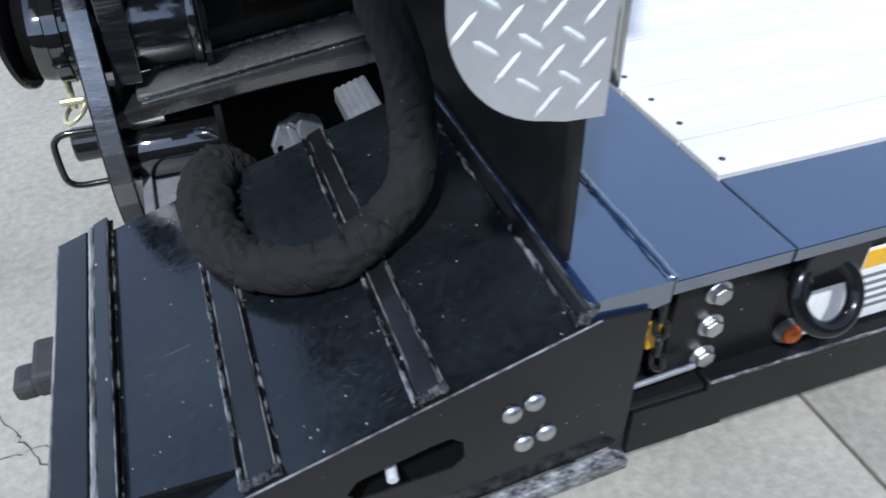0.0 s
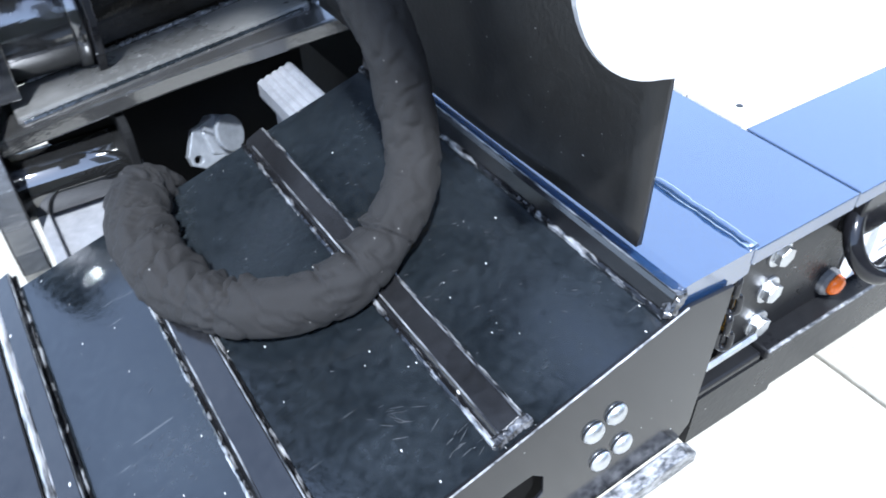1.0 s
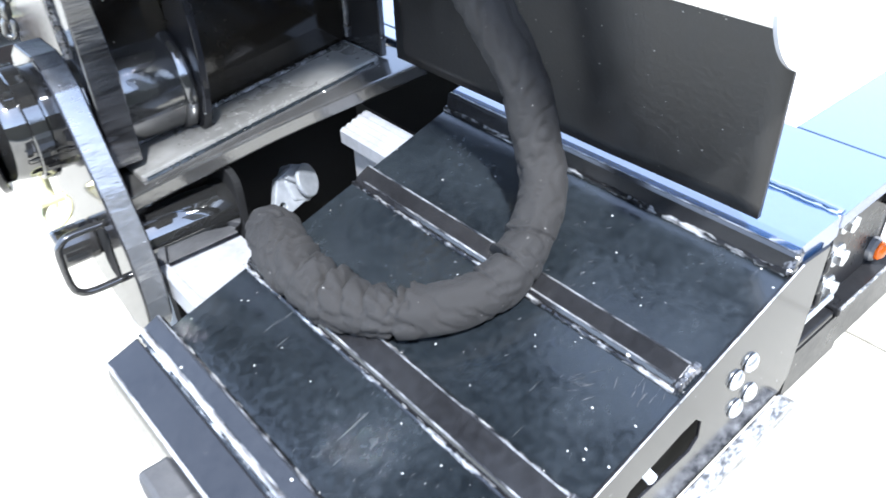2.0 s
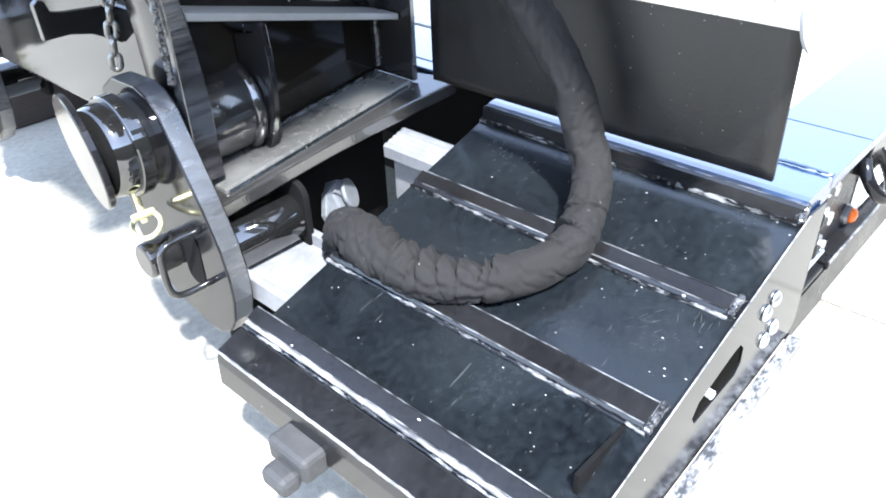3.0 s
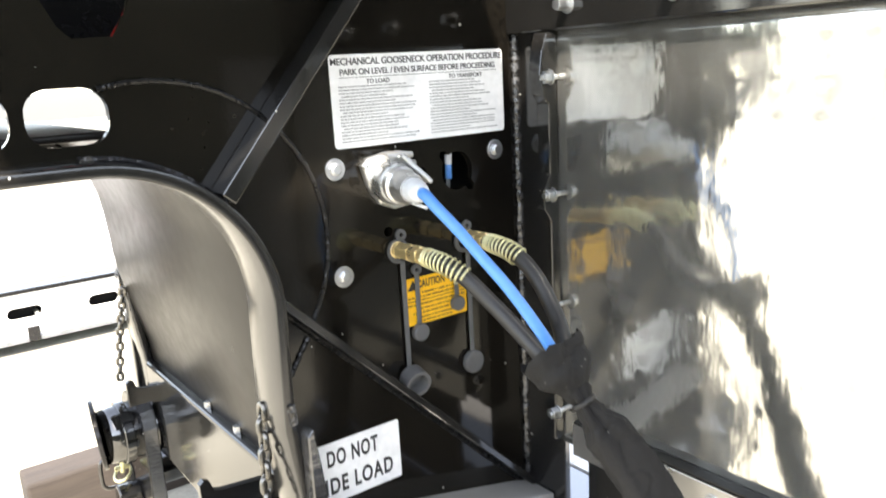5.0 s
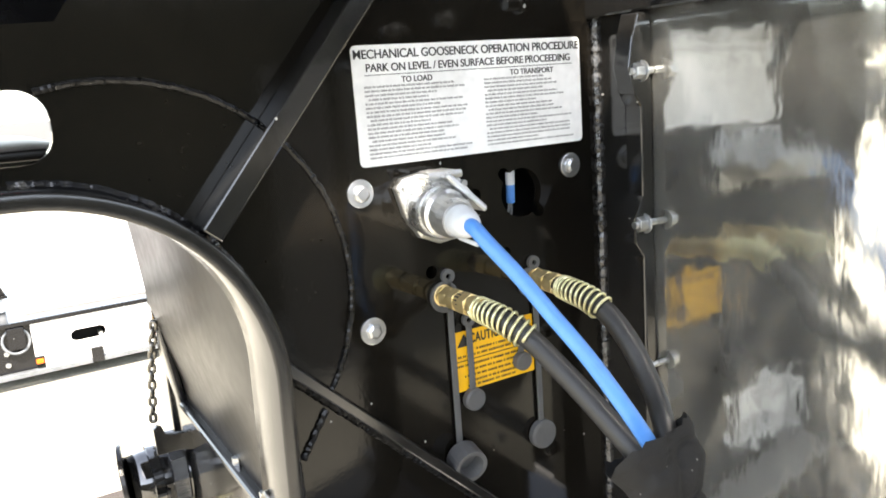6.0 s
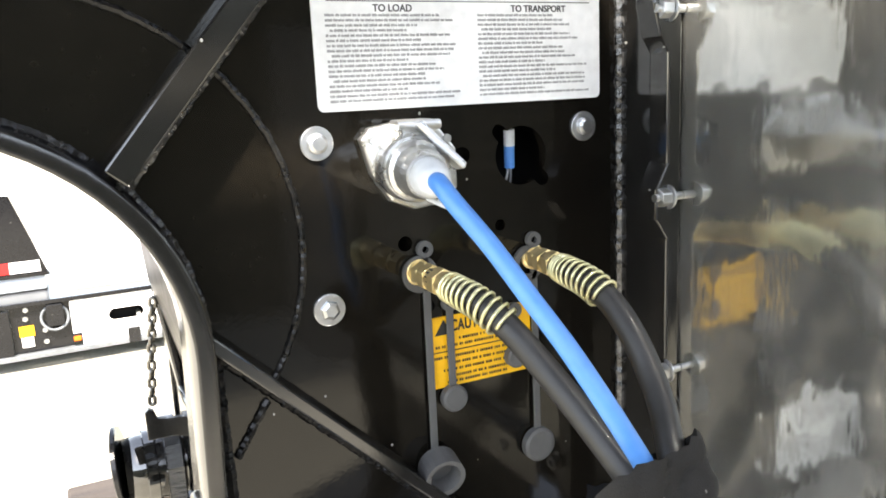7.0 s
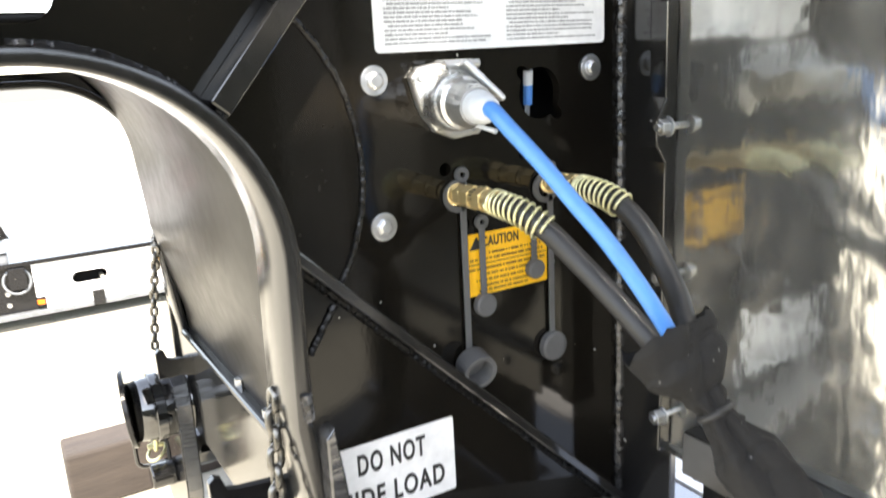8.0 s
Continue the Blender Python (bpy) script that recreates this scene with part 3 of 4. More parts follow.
def chain(label, path, material, length=0.024, width=0.0145, wire=0.0026, name="chain"):
    c = empty(name, 0, 0, 0, label, "chain", "safety chains")
    first, pitch, d, k = None, length - 2.2 * wire, 0.0, 0
    for a, b in zip(path, path[1:]):
        a, b = Vector(a), Vector(b)
        n = max(1, round((b - a).length / pitch))
        for i in range(n):
            p = a.lerp(b, (i + 0.5) / n)
            turn = (b - a).to_track_quat("Z", "Y").to_matrix().to_4x4() @ pose(0, 0, 0, 0, 0, 45 + 90 * (k % 2))
            m = Matrix.Translation(p) @ turn
            if first is None:
                first = part("link", link_mesh(length, width, wire), material, c, smooth=True)
                first.matrix_basis = m
            else:
                share(first, m, c)
            k += 1
    return c


chain("short black chain hanging from the deck edge", [(0.366, NEAR + 0.009, 0.450), (0.376, NEAR + 0.009, 0.340)], BLACK, 0.034, 0.021, 0.0042)

# grey lugs that stick out under the far edge of the slope
lug = part("ribbed_lug", plate("xz", [(0.168, 0.372), (0.168, 0.394)] + [(0.168 + 0.0055 * i, 0.394 + 0.0018 * i + (0.003 if i % 2 else 0)) for i in range(1, 11)] + [(0.226, 0.400), (0.226, 0.372)], 1.09, 1.292, bevel=0.001), LUGGREY, deck, "light grey ribbed metal lug")
part("lug_web", box(0.185, 0.205, 1.10, 1.285, 0.28, 0.373, 0.002), LUGGREY, lug)
tray = part("channel_lug", box(-0.158, -0.028, 1.10, 1.318, 0.268, 0.282, 0.002), LUGGREY, deck, "light grey channel-shaped metal lug")
part("channel_side", box(-0.173, -0.157, 1.10, 1.328, 0.256, 0.296, 0.002), LUGGREY, tray)
part("channel_side", box(-0.029, -0.013, 1.10, 1.340, 0.256, 0.304, 0.002), LUGGREY, tray)
# boards
ys = [0.726, 0.814] + [0.814 + 0.146 * i for i in range(1, 15)]
for y0, y1 in zip(ys, ys[1:] + [2.94]):
    if y1 - y0 < 0.03:
        continue
    bd = part("board", box(0.524, 9.0, y0, y1 - 0.003, DECKZ - 0.03, DECKZ + 0.004, 0.002), BOARD, deck)
    for yy in ((y0 + 0.028,) if y1 - y0 < 0.1 else (y0 + 0.035, y1 - 0.04)):
        part("screw", rod((0.548, yy, DECKZ + 0.0038), (0.548, yy, DECKZ + 0.0046), 0.0046, 12), PRINT, bd)

# ---- gooseneck ----
PY = 1.415
neck = empty("gooseneck", 0, 1.83, 0, "glossy black steel gooseneck with arched side plates", "gooseneck")
R = 0.215
curve = [(-0.387, 1.25)] + arc(-0.387, 1.035, R, 90, 0, 18)[1:] + [(-0.174, 0.95), (-0.176, 0.87), (-0.152, 0.68), (-0.147, 0.53), (-0.145, 0.425)]
panel_outline = [(0.28, 0.46), (0.28, 1.66), (-0.53, 1.66), (-0.53, 1.25)] + curve


def eared_hole(cx, cz, r, ear_at, ear_r, ears):
    """A round hole with small round ears on its rim."""
    out = []
    for k in range(96):
        t = 2 * math.pi * k / 96
        reach = r
        for e in ears:
            g = ear_r ** 2 - (ear_at * math.sin(t - radians(e))) ** 2
            if g > 0 and math.cos(t - radians(e)) > 0:
                reach = max(reach, ear_at * math.cos(t - radians(e)) + math.sqrt(g))
        out.append((cx + reach * math.cos(t), cz + reach * math.sin(t)))
    return out


socket_hole = eared_hole(0.156, 1.176, 0.030, 0.036, 0.0075, (135, 315))
tapped = [arc(x, z, r, 0, 360, 16)[:-1] for x, z, r in ((0.022, 1.101, 0.0075), (0.044, 1.035, 0.0065), (0.129, 1.107, 0.006), (0.088, 1.181, 0.0085))]
window = rounded(-0.432, -0.344, 1.268, 1.332, 0.026)
window2 = rounded(-0.515, -0.447, 1.268, 1.332, 0.026)
hand_hole = [(-0.40, 1.43), (-0.385, 1.398), (-0.372, 1.385), (-0.328, 1.387), (-0.312, 1.41), (-0.30, 1.44), (-0.31, 1.49), (-0.39, 1.49)]
part("side_panel", plate("xz", panel_outline, PY, PY + 0.012, [socket_hole, window, window2, hand_hole, *tapped]), PANEL, neck, "glossy black side panel with cut-outs")
far_out = [(x + 0.075, z - 0.035) for x, z in panel_outline]
part("side_panel", plate("xz", far_out, 2.453, 2.465, [rounded(-0.44, 0.025, 1.229, 1.46, 0.03)]), GLOSS, neck)


def strip_along(path, thick, y0, y1):
    """A bent flat bar that follows an outline, its width along y."""
    bm = bmesh.new()
    rows = []
    for i, (x, z) in enumerate(path):
        a, b = path[max(i - 1, 0)], path[min(i + 1, len(path) - 1)]
        t = Vector((b[0] - a[0], 0, b[1] - a[1])).normalized()
        n = Vector((t.z, 0, -t.x))
        o, q = Vector((x, 0, z)), Vector((x, 0, z)) + n * thick
        rows.append([bm.verts.new((v.x, y, v.z)) for v, y in ((o, y0), (o, y1), (q, y1), (q, y0))])
    for r0, r1 in zip(rows, rows[1:]):
        for k in range(4):
            bm.faces.new((r0[k], r0[(k + 1) % 4], r1[(k + 1) % 4], r1[k]))
    bm.faces.new(rows[0])
    bm.faces.new(rows[-1])
    bmesh.ops.recalc_face_normals(bm, faces=bm.faces)
    long_edges = [e for e in bm.edges if len(e.link_faces) == 2 and e.calc_face_angle(0) > 1.2]
    bmesh.ops.bevel(bm, geom=long_edges, offset=0.0025, segments=2, affect="EDGES", profile=0.5)
    return bm


rim_path = [(-0.53, 1.25)] + curve
part("arch_flange", strip_along(rim_path, 0.016, 1.366, 1.462), ARCH, neck, "thick black flange round the arch", True)
part("arch_flange", strip_along([(x + 0.075, z - 0.035) for x, z in rim_path], 0.016, 2.418, 2.514), GLOSS, neck, smooth=True)
inner = [(x + 0.03 + 0.052 * min(1.0, max(0.0, (1.1 - z) / 0.45)), z + 0.03) for x, z in rim_path if z > 0.6] + [(-0.066, 0.640)]
part("inner_wall", strip_along(inner, 0.010, 1.462, 2.418), INSIDE, neck, smooth=True)
for a, b in zip(curve[:-3:2], curve[2::2]):
    part("weld", bead((a[0] + 0.002, PY - 0.002, a[1] + 0.002), (b[0] + 0.002, PY - 0.002, b[1] + 0.002), 0.005, int(1000 * abs(a[1]))), CHIPPED, neck)


def bar_between(p, q, thick, y0, y1, name):
    d = Vector((q[0] - p[0], q[1] - p[1])).normalized()
    n = Vector((-d.y, d.x)) * thick
    return part(name, plate("xz", [p, q, (q[0] + n.x, q[1] + n.y), (p[0] + n.x, p[1] + n.y)], y0, y1, bevel=0.002), GLOSS, neck)


bar_between((-0.222, 1.182), (0.170, 1.652), 0.022, 1.372, PY, "diagonal_bar")
bar_between((-0.181, 1.044), (0.274, 0.599), 0.012, 1.387, PY, "diagonal_bar")
part("weld", bead((-0.220, PY - 0.002, 1.178), (0.170, PY - 0.002, 1.648), 0.0045, 51), CHIPPED, neck)
part("weld", bead((-0.182, PY - 0.002, 1.041), (0.272, PY - 0.002, 0.597), 0.0045, 52), BLACKWELD, neck)
# curved seam of the plate behind the arch
for a, b in zip(arc(-0.30, 1.115, 0.221, 104, -35, 18), arc(-0.30, 1.115, 0.221, 104, -35, 18)[1:]):
    part("plate_seam", bead((a[0], PY - 0.0005, a[1]), (b[0], PY - 0.0005, b[1]), 0.0034, int(5000 * (a[1] - 0.9))), BLACKWELD, neck)
part("plate_seam", bead((-0.124, PY - 0.001, 0.974), (-0.156, PY - 0.001, 0.926), 0.0042, 83), BLACKWELD, neck)
part("weld", bead((-0.166, PY - 0.003, 1.030), (-0.163, PY - 0.003, 0.860), 0.0050, 84), BLACKWELD, neck)
part("cross_bar", plate("xz", [(-0.140, 0.700), (0.279, 0.602), (0.279, 0.590), (-0.140, 0.688)], 1.345, PY, bevel=0.002), DUST, neck)
part("corner_post", box(0.281, 0.293, 1.318, 1.46, 0.478, 1.66, 0.002), GLOSS, neck)
part("weld", bead((0.280, PY - 0.004, 0.49), (0.280, PY - 0.004, 1.62), 0.0058, 53, 0.0055), WELD, neck)


def sloped(bm):
    """Lays a level piece along the slight rise of the neck's foot."""
    for v in bm.verts:
        v.co.z += 0.4444 + 0.13 * v.co.x
    return bm


part("bottom_flange", sloped(box(-0.148, 0.279, 1.322, PY - 0.002, -0.014, 0.0, 0.004)), DUSTED, neck, "dusty top of the foot flange")
foot = [(-0.195, 1.301), (-0.06, 1.297), (0.05, 1.291), (0.14, 1.281), (0.22, 1.270), (0.332, 1.254), (0.332, 1.30), (0.306, 1.43), (-0.195, 1.43)]
part("foot_plate", sloped(plate("xy", foot, -0.034, -0.008, bevel=0.004)), DUSTY, neck, "thick black foot plate with a dusty front edge")
part("weld", bead((-0.12, 1.409, 0.431), (0.272, 1.409, 0.482), 0.0042, 54), WELD, neck)
part("weld", bead((-0.140, 1.321, 0.418), (0.268, 1.321, 0.471), 0.0038, 55), RAMP, neck)
# Dark sheet added to paint the deep shade of the well under the neck.
part("well_shade_sheet", box(-0.12, 0.30, 1.44, 1.47, 0.0, 0.40), SHADE, neck)
part("rear_wall", box(0.266, 0.279, 1.43, 2.45, 0.47, 1.66), GLOSS, neck)
# Unseen plate added to shade panel and sleeve; its slit passes a sun streak.
light_slit = [(-0.385, 1.126), (-0.125, 1.113), (-0.125, 1.152), (-0.385, 1.150)]
part("unseen_shade_plate", plate("xy", [(-0.60, 0.66), (-0.21, 0.66), (-0.21, 0.18), (0.06, 0.18), (0.06, 0.66), (0.14, 0.66), (0.14, 2.47), (-0.60, 2.47)], 1.66, 1.672, [light_slit]), GLOSS, neck)
part("header", box(0.268, 0.33, 0.60, 1.46, 1.377, 1.66, 0.003), GLOSS, neck, "black header beam over the guard")
for y in (1.282, 1.100, 0.92):
    hex_bolt(neck, (0.268, y, 1.411), (-1, 0, 0), 0.0085, h=0.022)
# bracket beside the guard
brk = [(0.259, 0.72), (0.279, 0.72), (0.279, 1.375), (0.259, 1.375), (0.250, 1.35), (0.244, 1.315), (0.252, 1.285), (0.262, 1.27), (0.262, 1.165), (0.248, 1.14), (0.248, 1.11), (0.262, 1.09), (0.262, 0.80)]
part("bracket", plate("xz", brk, 1.318, 1.345, bevel=0.002), GLOSS, neck)
for z in (0.769, 0.952, 1.132, 1.310):
    stud = part("stud_bolt", rod((0.28, 1.318, z), (0.246, 1.318, z), 0.004, 10), STEEL, neck)
    part("nut", rod((0.262, 1.318, z), (0.250, 1.318, z), 0.0095, 6, bevel=0.001), STEEL, stud)
    part("washer", rod((0.2640, 1.318, z), (0.2622, 1.318, z), 0.012, 20), STEEL, stud)
for x, z in ((-0.059, 1.203), (-0.059, 1.049), (0.233, 1.201)):
    head = part("panel_bolt", rod((x, PY, z), (x, PY - 0.003, z), 0.0155, 24, bevel=0.001), STEEL, neck)
    part("bolt_head", lathe((x, PY - 0.003, z), (0, -1, 0), [(0, 0.0095), (0.004, 0.009), (0.006, 0.006)], 6 if z < 1.1 else 20), STEEL, head)
part("wire_end", rod((0.157, 1.440, 1.162), (0.155, 1.436, 1.186), 0.0055, 12), BLUE, neck)
part("wire_tip", rod((0.155, 1.436, 1.185), (0.154, 1.434, 1.202), 0.0058, 12), PLASTIC, neck)
for dx in (-0.0022, 0.0022):
    part("bare_wire", tube(spline([(0.157 + dx * 0.6, 1.441, 1.164), (0.157 + dx, 1.442, 1.152), (0.155 + dx * 2, 1.446, 1.135)], 6), 0.0015, 8), STEEL, neck)
# Dark sheet paints the shade behind the socket and tapped holes.
part("hole_shade_sheet", box(-0.04, 0.26, 1.49, 1.50, 0.98, 1.30), SHADE, neck)

stripes = part("inner_plate", box(-0.50, -0.12, 1.955, 1.965, 1.40, 1.655, 0.002), BLACK, neck)
part("red_stripe", box(-0.48, -0.14, 1.9505, 1.9545, 1.520, 1.545), RED, stripes)
part("blue_stripe", box(-0.48, -0.14, 1.9505, 1.9545, 1.492, 1.517), NAVY, stripes)
# printed labels
lab = part("instruction_label", plate("xz", rounded(-0.055, 0.255, 1.230, 1.357, 0.006), PY - 0.0012, PY), WHITE, neck, "white instruction label on loading and transport")
words("title", "MECHANICAL GOOSENECK OPERATION PROCEDURE", 0.0130, Matrix.Translation((0.100, PY - 0.0014, 1.347)) @ FACE, PRINT, lab, 0.96)
words("title", "PARK ON LEVEL / EVEN SURFACE BEFORE PROCEEDING", 0.0116, Matrix.Translation((0.100, PY - 0.0014, 1.333)) @ FACE, PRINT, lab, 0.96)
part("rule", box(-0.041, 0.242, PY - 0.0018, PY - 0.0012, 1.3255, 1.3262), PRINT, lab)
words("heading", "TO LOAD", 0.0088, Matrix.Translation((0.022, PY - 0.0014, 1.3195)) @ FACE, PRINT, lab)
words("heading", "TO TRANSPORT", 0.0088, Matrix.Translation((0.180, PY - 0.0014, 1.3195)) @ FACE, PRINT, lab)
rng = random.Random(5)
for c0 in (-0.044, 0.109):
    bm = bmesh.new()
    for k in range(18):
        z, x, end = 1.3125 - 0.0044 * k, c0 + (0.004 if k % 5 == 3 else 0), c0 + rng.uniform(0.075, 0.136)
        word = 0
        while x < end:
            if word == 0:
                word, x = rng.randint(2, 8), x + 0.0010
            w, h = rng.uniform(0.0007, 0.0011), rng.uniform(0.0017, 0.0024)
            bm.faces.new([bm.verts.new((a, PY - 0.0016, b)) for a, b in ((x, z), (x + w, z), (x + w, z + h), (x, z + h))])
            x, word = x + w + 0.0004, word - 1
    tagged(part("small_print", bm, GREYPRINT, lab), kind="stuff")
sign = part("warning_sign", plate("xz", rounded(-0.150, 0.014, 0.709, 0.805, 0.003), PY - 0.0014, PY), WHITE, neck, "white sign reading do not side load")
words("sign_text", "DO NOT", 0.035, Matrix.Translation((-0.070, PY - 0.0016, 0.779)) @ FACE, PRINT, sign, 1.18, 0.028, 0.56)
words("sign_text", "SIDE LOAD", 0.036, Matrix.Translation((-0.067, PY - 0.0016, 0.735)) @ FACE, PRINT, sign, 1.18, 0.028, 0.645)
caut = part("caution_label", plate("xz", rounded(0.041, 0.161, 0.947, 1.022, 0.002), PY - 0.0012, PY), YELLOW, neck, "yellow caution label with black print")
words("caution_text", "CAUTION", 0.0165, Matrix.Translation((0.0925, PY - 0.0014, 1.0105)) @ FACE, PRINT, caut, 1.1, 0.026, 0.66)
part("warning_triangle", plate("xz", [(0.048, 1.003), (0.068, 1.003), (0.058, 1.0185)], PY - 0.0018, PY - 0.0012), PRINT, caut)
part("rule", box(0.043, 0.159, PY - 0.0018, PY - 0.0012, 0.9845, 0.9855), PRINT, caut)
print_rng = random.Random(17)
for k, (z, x0, x1) in enumerate(((0.997, 0.075, 0.150), (0.9905, 0.048, 0.153), (0.979, 0.046, 0.156), (0.972, 0.062, 0.140), (0.965, 0.056, 0.150), (0.958, 0.062, 0.146), (0.952, 0.060, 0.130))):
    x, bm = x0, bmesh.new()
    while x < x1:
        w = print_rng.uniform(0.0012, 0.0024)
        bm.faces.new([bm.verts.new((a, PY - 0.0016, b)) for a, b in ((x, z - 0.0014), (x + w, z - 0.0014), (x + w, z + 0.0014), (x, z + 0.0014))])
        x += w + (0.0007 if print_rng.random() < 0.75 else 0.0024)
    part("text_bar", bm, PRINT, caut)

FAR_SHIFT = Matrix.Translation((0.075, 0, -0.035))


# pivot drums, swing arms and tubes, near and far
def pivot(side):
    """One corner of the support linkage; side mirrors it across the gooseneck."""
    def P(x, y, z):
        return (x, y if side > 0 else 3.88 - y, z)

    def Y(a, b):
        return (a, b) if side > 0 else (3.88 - b, 3.88 - a)
    d = part("drum", lathe(P(-0.182, 1.432, 0.506), (-1, 0, 0), [(0, 0.066), (0.03, 0.074), (0.085, 0.074), (0.113, 0.068)], 72), DRUM, neck, smooth=True)
    part("end_disc", lathe(P(-0.296, 1.430, 0.517), (-0.98, 0.16, -0.08), [(0, 0.088), (0.002, 0.091), (0.010, 0.091), (0.012, 0.088)], 80), BLACK, d)
    # Flat dark disc paints the shade of a hole.
    part("disc_hole_shade", rod(P(-0.3075, 1.424, 0.535), P(-0.309, 1.424, 0.535), 0.010, 16), SHADE, d)
    part("collar", lathe(P(-0.232, 1.432, 0.506), (-1, 0, 0), [(0, 0.079), (0.002, 0.081), (0.022, 0.081), (0.024, 0.079)], 72), DRUM, d)
    side_y = [(1.37, 0.592), (1.40, 0.602), (1.47, 0.600), (1.51, 0.575), (1.525, 0.53), (1.525, 0.32), (1.505, 0.265), (1.46, 0.225), (1.40, 0.198), (1.33, 0.186), (1.30, 0.189),
              (1.272, 0.206), (1.250, 0.238), (1.240, 0.28), (1.240, 0.32), (1.250, 0.37), (1.28, 0.44), (1.32, 0.52), (1.345, 0.568)]
    a = part("swing_arm", plate("yz", [(P(0, y, 0)[1], z) for y, z in side_y], -0.218, -0.181, bevel=0.003), BLACK, neck, "thick black steel link plate with bare cut edge")
    a.data.materials.append(CUT_EDGE)
    for f in a.data.polygons:
        if abs(f.normal.x) < 0.3:
            f.material_index = 1
    hand = [P(-0.217, 1.300, 0.392), P(-0.265, 1.302, 0.392), P(-0.282, 1.302, 0.384), P(-0.288, 1.302, 0.368), P(-0.288, 1.300, 0.322), P(-0.282, 1.298, 0.306), P(-0.265, 1.298, 0.298), P(-0.217, 1.296, 0.298)]
    part("handle", tube(spline(hand, 6), 0.0055, 10), GLOSS, a, "bent black rod handle", True)
    # Thin dark plate paints the shade of an open slot.
    part("slot", plate("yz", rounded(*Y(1.315, 1.365), 0.275, 0.375, 0.022), -0.2195, -0.2185), SHADE, a)
    part("lock_bolt", rod(P(-0.218, 1.400, 0.318), P(-0.275, 1.400, 0.318), 0.030, 24, bevel=0.005), GLOSS, a)
    part("pin", rod(P(-0.252, 1.415, 0.450), P(-0.254, 1.402, 0.385), 0.0058, 12), ZINC_Y, d, "yellow zinc lynch pin")
    ring = [Vector(P(-0.254 + 0.020 * math.cos(t), 1.400 + 0.034 * math.sin(t), 0.380 + 0.012 * math.cos(t))) for t in [2 * math.pi * i / 28 for i in range(28)]]
    part("ring", tube(ring, 0.0042, 8, closed=True), ZINC_Y, d, smooth=True)
    part("pin_head", rod(P(-0.272, 1.402, 0.398), P(-0.236, 1.402, 0.398), 0.0065, 12), ZINC_Y, d)
    part("pivot_tube", rod(P(-0.183, 1.430, 0.505), P(-0.026, 1.430, 0.505), 0.073, 80, bevel=0.002), DUSTY, neck, smooth=True)
    part("tube_collar", lathe(P(-0.046, 1.430, 0.505), (1, 0, 0), [(0, 0.072), (0.004, 0.078), (0.016, 0.080), (0.020, 0.078)], 72), DUSTY, neck, smooth=True)
    rim = [(1.413, 0.440), (1.362, 0.438), (1.345, 0.470), (1.333, 0.515), (1.328, 0.560), (1.329, 0.610), (1.334, 0.655), (1.350, 0.660), (1.360, 0.640), (1.413, 0.632)]
    part("tube_flange", plate("yz", [(P(0, y, 0)[1], z) for y, z in rim], -0.026, -0.014, bevel=0.002), BLACK, neck)
    part("pivot_tube", rod(P(-0.183, 1.325, 0.325), P(-0.030, 1.325, 0.325), 0.047, 72, bevel=0.002), DRUM, neck, smooth=True)
    # Plate coloured near-black to put the well's shade on it.
    part("tube_plate", plate("yz", rounded(*Y(1.275, 1.38), 0.262, 0.40, 0.03), -0.034, -0.022, bevel=0.002), SHADE, neck)
    y0, y1 = Y(1.340, 1.3655)
    leg = part("leg_plate", plate("xz", [(-0.174, 0.44), (-0.132, 0.44), (-0.131, 0.58), (-0.138, 0.66), (-0.148, 0.73), (-0.157, 0.82), (-0.164, 0.874), (-0.173, 0.864)], y0, y1, bevel=0.002), GLOSS, neck)
    leg.data.materials.append(LEGCUT)
    for f in leg.data.polygons:
        if abs(f.normal.z) < 0.9 and f.normal.y * side < 0.5:
            f.material_index = 1


pivot(1)
before = set(bpy.data.objects)
pivot(-1)
for ob in set(bpy.data.objects) - before:
    if ob.parent == neck:
        ob.matrix_basis = FAR_SHIFT
part("weld", bead((-0.182, 1.366, 0.905), (-0.180, 1.366, 0.878), 0.0060, 61, 0.006), WELD, neck)
part("weld", bead((-0.188, 1.339, 0.745), (-0.186, 1.339, 0.610), 0.0055, 62, 0.007), WELD, neck)
# cross beam with its hook notch
part("cross_beam", box(-0.098, -0.005, 1.462, 2.418, 0.410, 0.654, 0.009, 3), GLOSS, neck)
hook = [(-0.229, 0.622), (-0.230, 0.680), (-0.222, 0.687), (-0.212, 0.682), (-0.206, 0.664), (-0.190, 0.660), (-0.100, 0.652), (-0.100, 0.585), (-0.120, 0.598), (-0.150, 0.614), (-0.185, 0.622), (-0.210, 0.622)]
part("hook_plate", plate("xz", hook, 1.655, 1.669, bevel=0.001), GLOSS, neck)
part("hook_plate", plate("xz", [(x + 0.055, z - 0.035) for x, z in hook], 2.308, 2.322, bevel=0.001), GLOSS, neck)
for y in (1.70, 1.86, 2.02):
    part("beam_bolt", rod((-0.080, y, 0.654), (-0.080, y, 0.667), 0.010, 6), STEEL, neck)
# large hexagon plug in the well below the flange
HX = Vector((0.34, -0.84, 0.42)).normalized()
HC = Vector((0.108, 1.382, 0.276))
plug = part("hex_plug", rod(HC, HC + HX * 0.030, 0.037, 6, bevel=0.004), GALV, neck, "dull grey cast locking plug")
part("plug_face", rod(HC + Vector((0.008, 0, 0)) + HX * 0.029, HC + Vector((0.010, 0, 0)) + HX * 0.037, 0.030, 28, bevel=0.003), GALV, plug)
